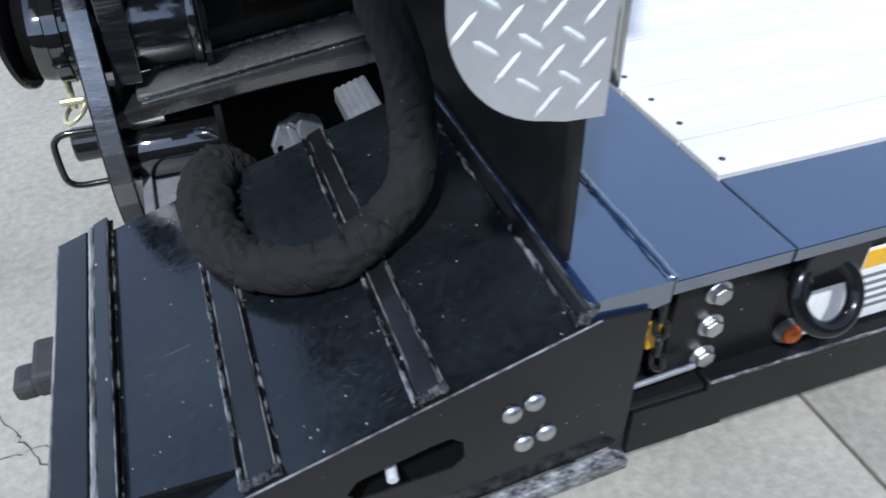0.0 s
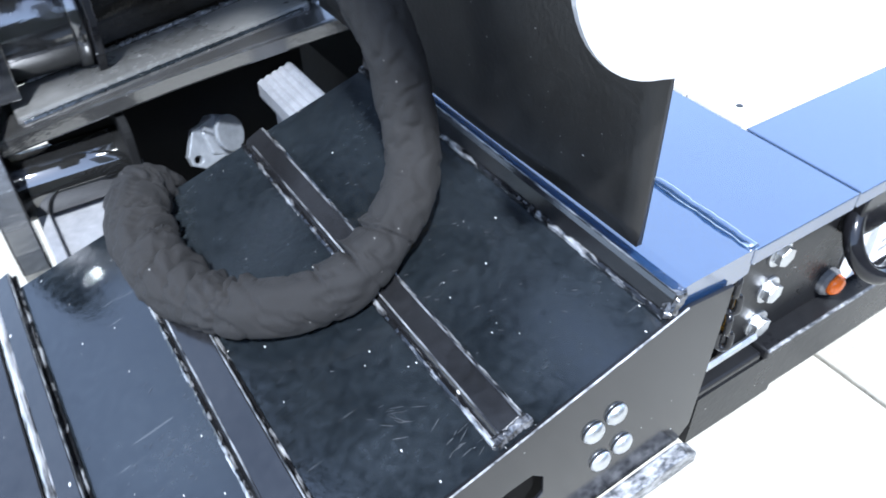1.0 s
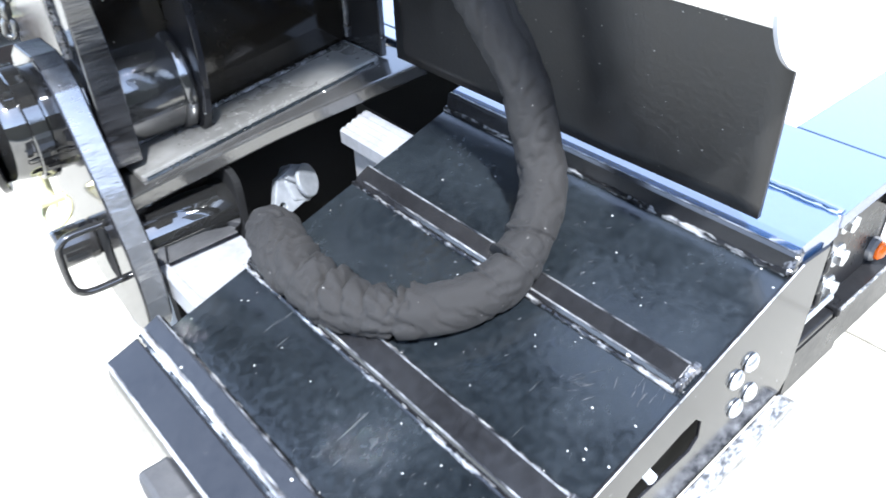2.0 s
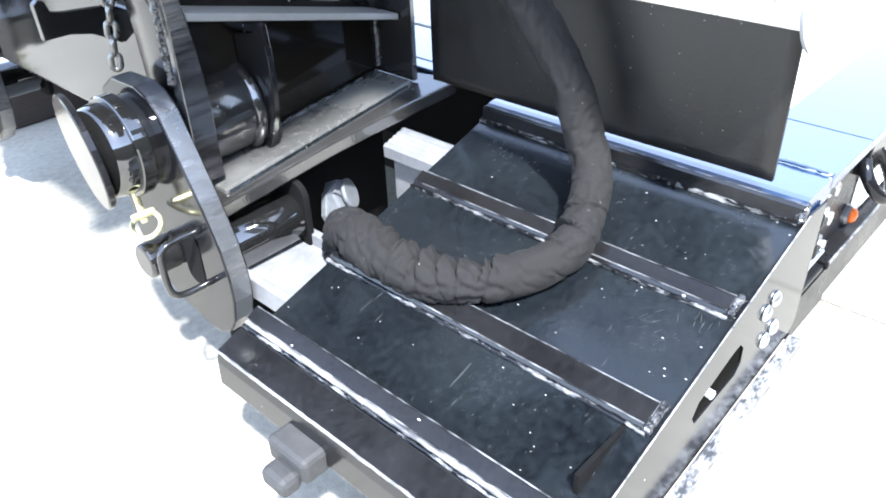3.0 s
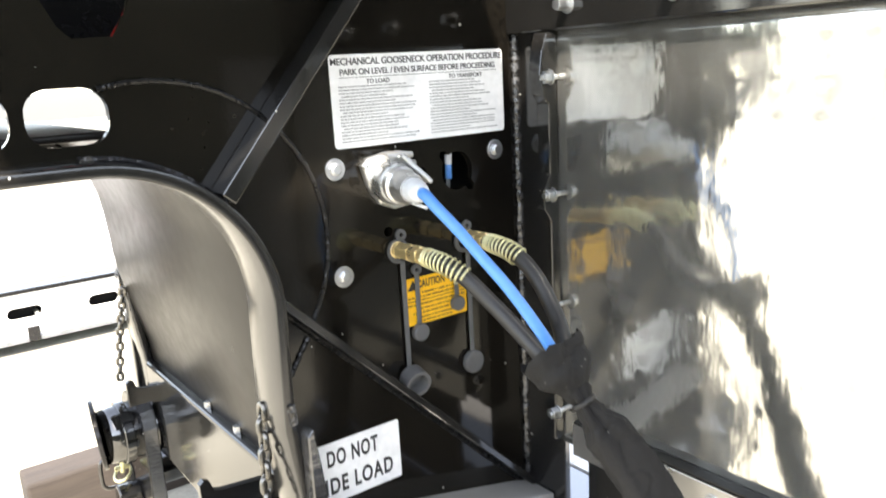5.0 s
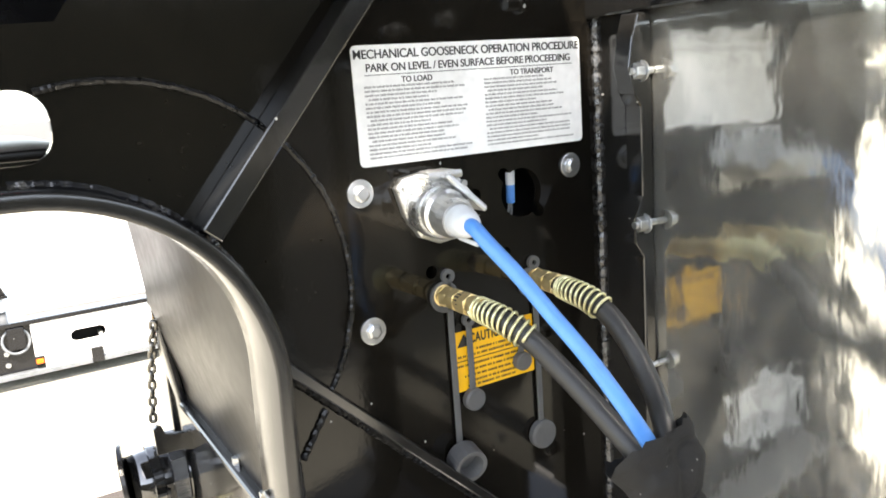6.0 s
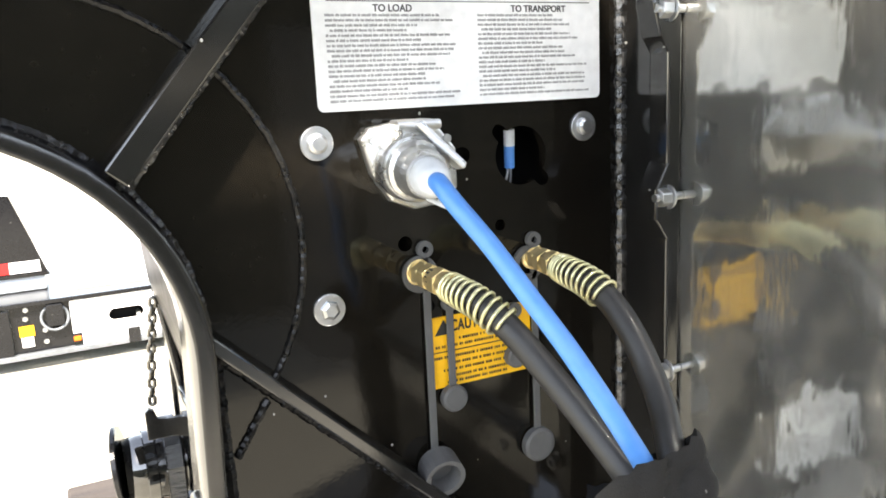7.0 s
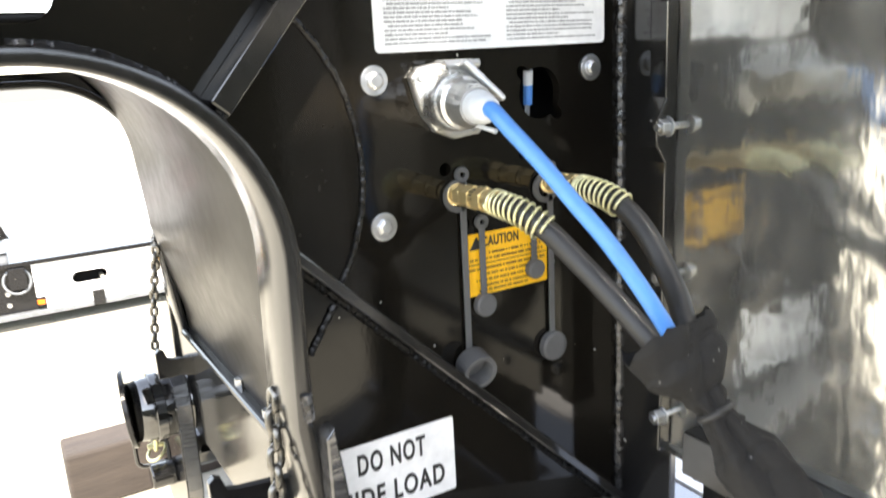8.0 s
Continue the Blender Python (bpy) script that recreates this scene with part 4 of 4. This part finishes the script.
ear = part("plug_ear", plate("xz", [(-0.062, -0.026), (-0.064, -0.010), (-0.042, 0.026), (0.000, 0.034), (0.004, -0.030), (-0.044, -0.038)], -0.014, 0.0, [arc(-0.050, -0.020, 0.0065, 0, 360, 14)[:-1]], 0.002), GALV, plug)
ear.matrix_basis = Matrix.Translation(HC + HX * 0.018) @ pose(0, 0, 0, -22, 0, 10)
part("ear_rib", rod(HC + HX * 0.034 + Vector((-0.030, 0, 0.022)), HC + HX * 0.034 + Vector((-0.006, 0, 0.000)), 0.004, 10), GALV, plug)

# ---- polished guard with its rubber flap ----
guard = empty("mud_guard", 0.28, 0.97, 0.5, "polished aluminium guard with black rubber mud flap", "mud guard")
bm = bmesh.new()
bmesh.ops.create_grid(bm, x_segments=44, y_segments=40, size=0.5)
for v in bm.verts:
    y, z = 0.975 + v.co.x * 0.742, 1.044 + v.co.y * 0.668
    v.co = Vector((0.2805 + 0.0016 * noise.noise(Vector((y * 5, z * 4, 1.5))) + 0.00025 * noise.noise(Vector((y * 16, z * 14, 4))), y, z))
r = bmesh.ops.extrude_face_region(bm, geom=bm.faces[:])
bmesh.ops.translate(bm, verts=[v for v in r["geom"] if isinstance(v, bmesh.types.BMVert)], vec=(0.003, 0, 0))
part("sheet", bm, ALU, guard, "polished mirror-like aluminium sheet", True)
wing_out = [(0.262, 0.695), (0.262, 1.378), (0.122, 1.378), (0.122, 0.80)] + arc(0.222, 0.80, 0.1, 180, 262, 14) + [(0.225, 0.697)]
wing = part("wing", plate("xz", wing_out, 0.588, 0.592), TREAD, guard, "bright aluminium tread plate with rounded corner")
bm = bmesh.new()


def inside_wing(x, z):
    return 0.130 < x < 0.254 and 0.703 < z < 1.372 and (x > 0.222 or z > 0.80 or math.hypot(x - 0.222, z - 0.80) < 0.092)


for i in range(-2, 14):
    for j in range(-2, 44):
        cx, cz = 0.116 + 0.0365 * i + (0.01825 if j % 2 else 0), 0.70 + 0.0182 * j
        ang = radians(48 if j % 2 else -36)
        if not inside_wing(cx, cz):
            continue
        u, w = Vector((math.cos(ang), 0, math.sin(ang))) * (0.0165 if j % 2 else 0.0140), Vector((-math.sin(ang), 0, math.cos(ang))) * 0.0026
        c = Vector((cx, 0.588, cz))
        top = Vector((0, -0.0017, 0))
        ring = [bm.verts.new(c + q) for q in (-u, -0.62 * u - w, 0.62 * u - w, u, 0.62 * u + w, -0.62 * u + w)]
        ridge = [bm.verts.new(c - 0.5 * u + top), bm.verts.new(c + 0.5 * u + top)]
        for f in ((0, 1, "a"), (1, 2, "b"), (2, 3, "c"), (3, 4, "d"), (4, 5, "e"), (5, 0, "g")):
            p, q, k = f
            if k in "ag":
                bm.faces.new((ring[p], ring[q], ridge[0]))
            elif k in "cd":
                bm.faces.new((ring[p], ring[q], ridge[1]))
            elif k == "b":
                bm.faces.new((ring[1], ring[2], ridge[1], ridge[0]))
            else:
                bm.faces.new((ring[4], ring[5], ridge[0], ridge[1]))
tagged(part("tread", bm, LUG, wing), kind="stuff")
part("clamp_strip", plate("yz", [(0.626, 0.708), (1.275, 0.711), (1.275, 0.764), (0.626, 0.762)], 0.2555, 0.259, bevel=0.0008), STRIP, guard, "bare aluminium clamping strip")
part("strip_edge", box(0.259, 0.279, 0.626, 1.275, 0.7645, 0.7675), RUBBER, guard)
part("strip_end", box(0.2555, 0.281, 0.6225, 0.6255, 0.708, 0.765), RUBBER, guard)
bm = bmesh.new()
bmesh.ops.create_grid(bm, x_segments=26, y_segments=14, size=0.5)
for v in bm.verts:
    y, z = 0.936 + v.co.x * 0.62, 0.6275 + v.co.y * 0.245
    v.co = Vector((0.2605 + 0.004 * noise.noise(Vector((y * 4, z * 4, 7))) * (0.75 - z) * 4, y, z))
r = bmesh.ops.extrude_face_region(bm, geom=bm.faces[:])
bmesh.ops.translate(bm, verts=[v for v in r["geom"] if isinstance(v, bmesh.types.BMVert)], vec=(0.007, 0, 0))
part("flap", bm, RUBBER, guard, "dusty black rubber mud flap", True)
for y in (0.672, 0.849, 1.018, 1.19):
    hex_bolt(guard, (0.2555, y, 0.741), (-1, 0, 0), 0.0075, washer=1.45)

# ---- cable, hoses and sleeve ----
cable = empty("power_cable", 0, 1.35, 1.1, "blue seven-way power cable with metal plug in its socket", "cable")
AX = Vector((-0.22, -0.974, -0.05)).normalized()
S0 = Vector((0.026, PY, 1.180))
flange = plate("xz", [(-0.021, 1.204), (-0.012, 1.214), (0.027, 1.220), (0.058, 1.212), (0.076, 1.190), (0.076, 1.152), (0.062, 1.138), (0.030, 1.135), (0.006, 1.145), (-0.012, 1.172)], PY - 0.012, PY, bevel=0.003)
sock = part("socket", flange, CASTALU, cable, "cast metal socket flange")
part("socket_body", lathe(S0, AX, [(0.004, 0.036), (0.012, 0.034), (0.030, 0.0325), (0.046, 0.031), (0.050, 0.029)], 32), CASTALU, sock, smooth=False)
part("hinge_boss", box(0.008, 0.042, PY - 0.040, PY - 0.008, 1.206, 1.220, 0.003), CASTALU, sock)
part("hinge_pin", rod((0.004, PY - 0.038, 1.215), (0.046, PY - 0.038, 1.215), 0.0045, 14), CASTALU, sock)
for q in ((-0.010, 1.203), (0.065, 1.200), (0.064, 1.150), (0.010, 1.152)):
    part("flange_screw", rod((q[0], PY - 0.012, q[1]), (q[0], PY - 0.016, q[1]), 0.0042, 6), STEEL, sock)
lid = part("socket_lid", box(-0.028, 0.028, -0.0028, 0.0028, -0.026, 0.026, 0.002), CASTALU, sock)
lid_t = Vector((0.034, -0.017, -0.039)).normalized()
lid_n = AX.cross(lid_t).normalized()
lid.matrix_basis = Matrix.Translation((0.037, 1.362, 1.196)) @ Matrix((lid_t, lid_n, lid_t.cross(lid_n))).transposed().to_4x4()
for e in (-0.018, 0.0, 0.018):
    part("lid_rib", box(-0.027, 0.027, 0.0026, 0.0045, e - 0.002, e + 0.002, 0.0008), CASTALU, lid)
plugb = part("plug", lathe(S0, AX, [(0.046, 0.0255), (0.052, 0.0270), (0.066, 0.0270), (0.069, 0.0235), (0.088, 0.0215), (0.100, 0.0185)], 28), CASTALU, cable, smooth=False)
part("plug_boot", lathe(S0, AX, [(0.098, 0.0150), (0.102, 0.0168), (0.114, 0.0160), (0.126, 0.0130), (0.134, 0.0095)]), PLASTIC, plugb, "pale grey plastic boot", True)
part("plug_tab", rod(S0 + AX * 0.096 + Vector((0, 0, -0.019)), S0 + AX * 0.124 + Vector((0.010, 0, -0.022)), 0.0022, 10), PLASTIC, plugb)
E0 = S0 + AX * 0.126
part("cable", tube(spline([E0, E0 + AX * 0.014, (0.000, 1.262, 1.158), (0.015, 1.235, 1.127), (0.027, 1.205, 1.094), (0.038, 1.174, 1.062), (0.050, 1.152, 1.030), (0.063, 1.138, 1.000), (0.074, 1.129, 0.975), (0.084, 1.118, 0.945)], 14), 0.0078, 14), BLUE, cable, "bright blue rubber-sheathed cable", True)


def air_hose(x, z, way_on, label, ax):
    h = empty("air_hose", x, PY, z, label, "hose", "air hoses")
    ax = Vector(ax).normalized()
    p = Vector((x, PY, z))
    f = part("fitting", lathe(p, ax, [(0, 0.013), (0.006, 0.013), (0.008, 0.010), (0.016, 0.010), (0.018, 0.012)]), BRASS, h, "brass hose fitting")
    part("hex_nut", rod(p + ax * 0.018, p + ax * 0.034, 0.0125, 6, bevel=0.001), BRASS, f)
    part("hex_nut", rod(p + ax * 0.040, p + ax * 0.056, 0.0135, 6, bevel=0.001), BRASS, f)
    part("ferrule", rod(p + ax * 0.034, p + ax * 0.108, 0.0114, 20), BRASS, f)
    part("hex_nut", rod(p + ax * 0.068, p + ax * 0.084, 0.0138, 6, bevel=0.001), BRASS, f)
    path = spline([p + ax * 0.05, p + ax * 0.08, *way_on], 24)
    part("hose", tube(path, 0.0113, 16), HOSE, h, "black rubber air hose", True)
    coil = []
    turns, length = 11, 0.070
    arcs = [0.0]
    for a, b in zip(path, path[1:]):
        arcs.append(arcs[-1] + (b - a).length)
    for i in range(turns * 16 + 1):
        s = 0.046 + length * (i / (turns * 16)) ** 1.2
        k = max(j for j in range(len(arcs)) if arcs[j] <= s)
        k = min(k, len(path) - 2)
        c = path[k].lerp(path[k + 1], (s - arcs[k]) / max(1e-6, arcs[k + 1] - arcs[k]))
        d = (path[k + 1] - path[k]).normalized()
        u = d.cross(Vector((0, 0, 1))).normalized()
        w = d.cross(u)
        t = 2 * math.pi * i / 16
        rr = 0.0124 + 0.0016 * i / (turns * 16)
        coil.append(c + rr * (math.cos(t) * u + math.sin(t) * w))
    part("spring_guard", tube(coil, 0.0017, 7), ZINC_Y, f, "yellow zinc coil spring", True)
    return h


air_hose(0.031, 1.073, [(0.021, 1.308, 1.077), (0.028, 1.278, 1.070), (0.040, 1.253, 1.053), (0.052, 1.228, 1.029), (0.061, 1.201, 1.006), (0.068, 1.175, 0.984), (0.074, 1.150, 0.963), (0.082, 1.124, 0.935)], "black air hose with brass fitting and coil spring", (-0.11, -1.0, 0.06))
air_hose(0.166, 1.069, [(0.134, 1.305, 1.078), (0.135, 1.275, 1.073), (0.138, 1.248, 1.060), (0.139, 1.223, 1.039), (0.138, 1.201, 1.014), (0.130, 1.176, 0.992), (0.116, 1.152, 0.972), (0.102, 1.126, 0.940)], "black air hose bending down, with brass fitting and coil spring", (-0.28, -1.0, 0.09))


def dust_cap(x, z0, z1, r, open_end, label):
    c = empty("dust_cap", x, PY, z0, label, "cap", "rubber dust caps")
    part("strap", box(x - 0.004, x + 0.004, PY - 0.006, PY - 0.003, z1 + r * 0.6, z0, 0.001), DARKGREY, c)
    part("eyelet", plate("xz", arc(x, z0 + 0.006, 0.0085, 0, 360, 16)[:-1], PY - 0.007, PY - 0.002, [arc(x, z0 + 0.006, 0.0035, 0, 360, 10)[:-1]]), DARKGREY, c)
    if z1 < 0.9:
        part("loop", plate("xz", arc(x - 0.006, z0 - 0.018, 0.0185, 0, 360, 24)[:-1], PY - 0.006, PY - 0.002, [arc(x - 0.006, z0 - 0.018, 0.012, 0, 360, 20)[:-1]]), DARKGREY, c)
    if open_end:
        part("cup", lathe((x + 0.002, PY - 0.004, z1), (-0.1, -1, -0.2), [(0, 0.021), (0.026, 0.021), (0.026, 0.016), (0.006, 0.015)]), DARKGREY, c, smooth=False)
    else:
        part("disc", lathe((x, PY - 0.002, z1), (0, -1, 0), [(0, r), (0.008, r), (0.010, r * 0.85)]), DARKGREY, c)
    return c


dust_cap(0.040, 1.088, 0.868, 0.018, True, "grey rubber cap hanging open on its strap")
dust_cap(0.064, 1.03, 0.936, 0.014, False, "grey round rubber cap on a strap")
dust_cap(0.165, 1.082, 0.860, 0.019, False, "grey round rubber cap on a strap")
dust_cap(0.139, 1.01, 0.966, 0.012, False, "small dark rubber cap on a strap")

sleeve = empty("hose_sleeve", 0, 0.95, 0.4, "dusty black fabric hose sleeve looped over the ramp", "sleeve")
way = spline([(0.076, 1.137, 0.976), (0.084, 1.112, 0.942), (0.093, 1.088, 0.905), (0.117, 1.047, 0.845), (0.152, 0.978, 0.735), (0.180, 0.907, 0.615), (0.181, 0.876, 0.545),
              (0.162, 0.842, 0.487), (0.112, 0.818, 0.450), (0.060, 0.806, 0.428), (0.006, 0.826, 0.410), (-0.042, 0.872, 0.394), (-0.074, 0.945, 0.385),
              (-0.082, 1.030, 0.388), (-0.070, 1.095, 0.390), (-0.046, 1.150, 0.374), (-0.020, 1.195, 0.325), (-0.004, 1.222, 0.255), (0.002, 1.235, 0.180)], 40)


arc_at = [0.0]
for a, b in zip(way, way[1:]):
    arc_at.append(arc_at[-1] + (b - a).length)


def sleeve_shape(d):
    """Half width and flatness of the sleeve, d metres from its open top."""
    keys = [(0, 0.054, 0.5), (0.03, 0.044, 0.5), (0.062, 0.020, 0.6), (0.078, 0.0135, 0.9), (0.095, 0.018, 0.7), (0.13, 0.031, 0.5), (0.19, 0.033, 0.6), (0.32, 0.030, 0.85), (0.55, 0.0295, 0.95), (0.84, 0.030, 0.97), (0.95, 0.036, 0.97), (9, 0.036, 0.97)]
    for (d0, w0, f0), (d1, w1, f1) in zip(keys, keys[1:]):
        if d <= d1:
            k = (d - d0) / (d1 - d0)
            k = k * k * (3 - 2 * k)
            return w0 + (w1 - w0) * k, f0 + (f1 - f0) * k
    return 0.029, 1.0


fold_rng = random.Random(8)
total = arc_at[-1]
creases = []
at = 0.61 * total
while at < 0.985 * total:
    creases.append((at, fold_rng.uniform(0.022, 0.036), fold_rng.uniform(-0.012, 0.012), fold_rng.uniform(0, 6.28), fold_rng.uniform(0.0040, 0.0065)))
    at += fold_rng.uniform(0.017, 0.034)
for share_of, depth in ((0.075, 0.006), (0.13, 0.004), (0.20, 0.003), (0.475, 0.016), (0.505, 0.026), (0.535, 0.010)):
    creases.append((share_of * total, depth, 0.006, fold_rng.uniform(0, 6.28), 0.0032))


def folds(d, a, inward):
    """Gathered cloth: narrow creases, deepest on the inner side of the bend, between soft bulges."""
    out = 0.0
    for mid, depth, skew, turn, wide in creases:
        u = (d - mid - skew * math.sin(a + turn)) / wide
        if 0 <= u < 7:
            out -= depth * (0.13 + 0.87 * inward) * math.exp(-0.8 * u) * min(1.0, u * 3)
        elif -7 < u < 0:
            out += 0.34 * depth * inward * math.exp(0.7 * u)
    return out


bm = bmesh.new()
rings, SIDES = [], 44
for i, p in enumerate(way):
    lo, hi = max(i - 1, 0), min(i + 1, len(way) - 1)
    d = (way[hi] - way[lo]).normalized()
    bend = way[max(i - 24, 0)] + way[min(i + 24, len(way) - 1)] - 2 * p
    bend = (bend - d * bend.dot(d))
    tight = min(1.0, bend.length / 0.007)
    inner_side = bend.normalized() if bend.length > 1e-6 else Vector((0, 0, 1))
    turned = min(1.0, arc_at[i] / 0.12)
    major = d.cross(Vector((-0.17, 0.82, -0.54)).lerp(Vector((0.55, 0.8, -0.2)), turned)).normalized()
    minor = d.cross(major)
    dist = arc_at[i]
    half, flat = sleeve_shape(dist)
    ring = []
    for k in range(SIDES):
        a = 2 * math.pi * k / SIDES
        way_out = (math.cos(a) * major + math.sin(a) * minor)
        inward = max(0.0, way_out.dot(inner_side) * 0.6 + 0.4) * tight
        r = half * (math.cos(a) ** 2 + (flat * math.sin(a)) ** 2) ** 0.5
        r += folds(dist, a, inward)
        r += 0.0022 * noise.noise(Vector((dist * 22, math.cos(a) * 1.6, math.sin(a) * 1.6))) + 0.0012 * noise.noise(Vector((dist * 70, math.cos(a) * 3, math.sin(a) * 3)))
        slant = noise.noise(Vector((dist * 34 + 1.3 * math.sin(a + 0.7), 1.1 * math.cos(a), 5.0 + 1.1 * math.sin(a))))
        r -= (0.0058 if dist > 0.60 * total else 0.0028) * max(0.0, 1 - abs(slant) * 6.0)
        if 0.03 < dist < 0.16:
            r += 0.0035 * math.sin(5 * a + dist * 30) * (1 - abs(dist - 0.095) / 0.065)
        q = p + way_out * r
        if i < 6:
            q -= d * (0.010 * noise.noise(Vector((math.cos(a) * 2, math.sin(a) * 2, 9))) + 0.006 * noise.noise(Vector((math.cos(a) * 7, math.sin(a) * 7, 3)))) * (1 - i / 6)
        ring.append(bm.verts.new(q))
    rings.append(ring)
for r0, r1 in zip(rings, rings[1:]):
    for k in range(SIDES):
        bm.faces.new((r0[k], r0[(k + 1) % SIDES], r1[(k + 1) % SIDES], r1[k]))
part("fabric_tube", bm, FABRIC, sleeve, "creased black fabric tube with ragged open end", True)
knot = max(i for i in range(len(way)) if arc_at[i] <= 0.078)
kd = (way[knot + 1] - way[knot - 1]).normalized()
ku = kd.orthogonal().normalized()
kv = kd.cross(ku)
part("tie", tube([way[knot] + 0.0145 * (math.cos(t) * ku + math.sin(t) * kv) for t in [2 * math.pi * i / 24 for i in range(24)]], 0.003, 8, closed=True), HOSE, sleeve)

# ---- chains ----
chain("dark steel chain hanging on the near leg", [(-0.192, 1.442, 0.885), (-0.205, 1.425, 0.76), (-0.225, 1.420, 0.625)], CHAIN, 0.031, 0.0215, 0.0044)
chain("dark steel chain hanging on the far leg", [(-0.124, 2.420, 0.849), (-0.136, 2.470, 0.72), (-0.145, 2.500, 0.590)], CHAIN, 0.031, 0.0215, 0.0044)
timber = tagged(part("timber_block", box(-0.36, 0.55, 2.945, 3.085, 0.0, 0.178, 0.010), TIMBER), "brown weathered timber beam lying on the concrete", "timber")

# ---- trailer parked beyond ----
far = empty("parked_trailer", 0.5, 4.9, 0, "parked low trailer with white side rail and black end", "trailer")
FY = 4.9
holes = [rounded(-0.125, 0.042, 0.184, 0.246, 0.030), rounded(0.27, 0.43, 0.174, 0.236, 0.030), rounded(0.75, 0.91, 0.180, 0.242, 0.030)]
part("side_rail", plate("xz", [(-0.256, 0.085), (4.0, 0.085), (4.0, 0.318), (-0.296, 0.318), (-0.296, 0.150), (-0.256, 0.150)], FY, FY + 0.02, holes), WHITE, far, "white painted side rail with oval holes")
# Dark sheet stands for the shade behind the oval holes.
part("rail_shade_sheet", box(-0.29, 4.0, FY + 0.06, FY + 0.07, 0.09, 0.31), SHADE, far)
part("hole_bolt", rod((0.018, FY + 0.062, 0.200), (0.016, FY + 0.010, 0.198), 0.011, 12), STEEL, far)
part("rail_end", box(-0.560, -0.296, FY + 0.022, FY + 0.034, 0.085, 0.318), BLACK, far)
part("rail_end", box(-1.3, -0.562, FY - 0.006, FY + 0.030, 0.085, 0.310, 0.003), BLACK, far)
part("deck_edge", box(-1.3, 4.0, FY - 0.01, FY + 2.4, 0.319, 0.341, 0.003), BLACK, far)
for k in range(12):
    part("board", box(-0.3, 4.0, FY + 0.15 + 0.18 * k, FY + 0.325 + 0.18 * k, 0.341, 0.361, 0.002), BOARD, far)
part("lower_flange", box(-1.3, 4.0, FY - 0.02, FY + 0.02, 0.060, 0.084, 0.002), GALV, far)
part("rail_pocket", box(-0.046, 0.012, FY - 0.024, FY - 0.001, 0.060, 0.138, 0.002), BLACK, far)
part("tie_ring", tube([Vector((-0.367 + 0.060 * math.cos(a), FY + 0.006 + 0.012 * math.sin(a), 0.246 + 0.060 * math.sin(a))) for a in [2 * math.pi * i / 28 for i in range(28)]], 0.007, 10, closed=True), GALV, far)
part("ring_bracket", plate("xz", rounded(-0.402, -0.326, 0.206, 0.316, 0.012), FY - 0.016, FY + 0.021, bevel=0.003), BLACK, far)
part("tag", box(-0.530, -0.464, FY + 0.017, FY + 0.0215, 0.166, 0.219), YELLOW, far)
part("tag_plate", box(-0.525, -0.472, FY + 0.017, FY + 0.0215, 0.113, 0.162), WHITE, far)
mark = part("marker_light", box(-0.302, -0.258, FY - 0.006, FY + 0.0215, 0.104, 0.148, 0.003), BLACK, far)
part("lens", box(-0.297, -0.263, FY - 0.014, FY - 0.006, 0.112, 0.138, 0.004), AMBER, mark)
for x, z in ((-0.490, 0.300), (-0.496, 0.256), (-0.417, 0.188), (-0.418, 0.130)):
    part("rail_bolt", rod((x, FY + 0.022, z), (x, FY + 0.008, z), 0.013, 6), STEEL, far)
part("raised_end", plate("xz", [(-1.3, 0.437), (-0.373, 0.437), (-0.398, 0.515), (-0.501, 0.835), (-1.3, 0.92)], FY + 0.25, FY + 0.32), BLACK, far, "black sloping end plate with reflective tape")
part("end_edge", plate("xz", [(-1.3, 0.420), (-0.366, 0.420), (-0.366, 0.436), (-1.3, 0.436)], FY + 0.235, FY + 0.33), BLACK, far)
part("wrapped_load", box(-1.2, -0.385, FY + 0.252, FY + 0.50, 0.342, 0.419, 0.012), PLASTIC, far, "pale plastic-wrapped bundle")
for k in range(4):
    part("reflective_tape", box(-0.404 - 0.14 * (k + 1), -0.404 - 0.14 * k, FY + 0.244, FY + 0.249, 0.442, 0.499), WHITE if k % 2 == 0 else RED, far)
for x in (-1.1, 0.9, 3.2):
    part("support_leg", box(x, x + 0.12, FY + 0.5, FY + 0.62, 0.0, 0.319, 0.004), BLACK, far)
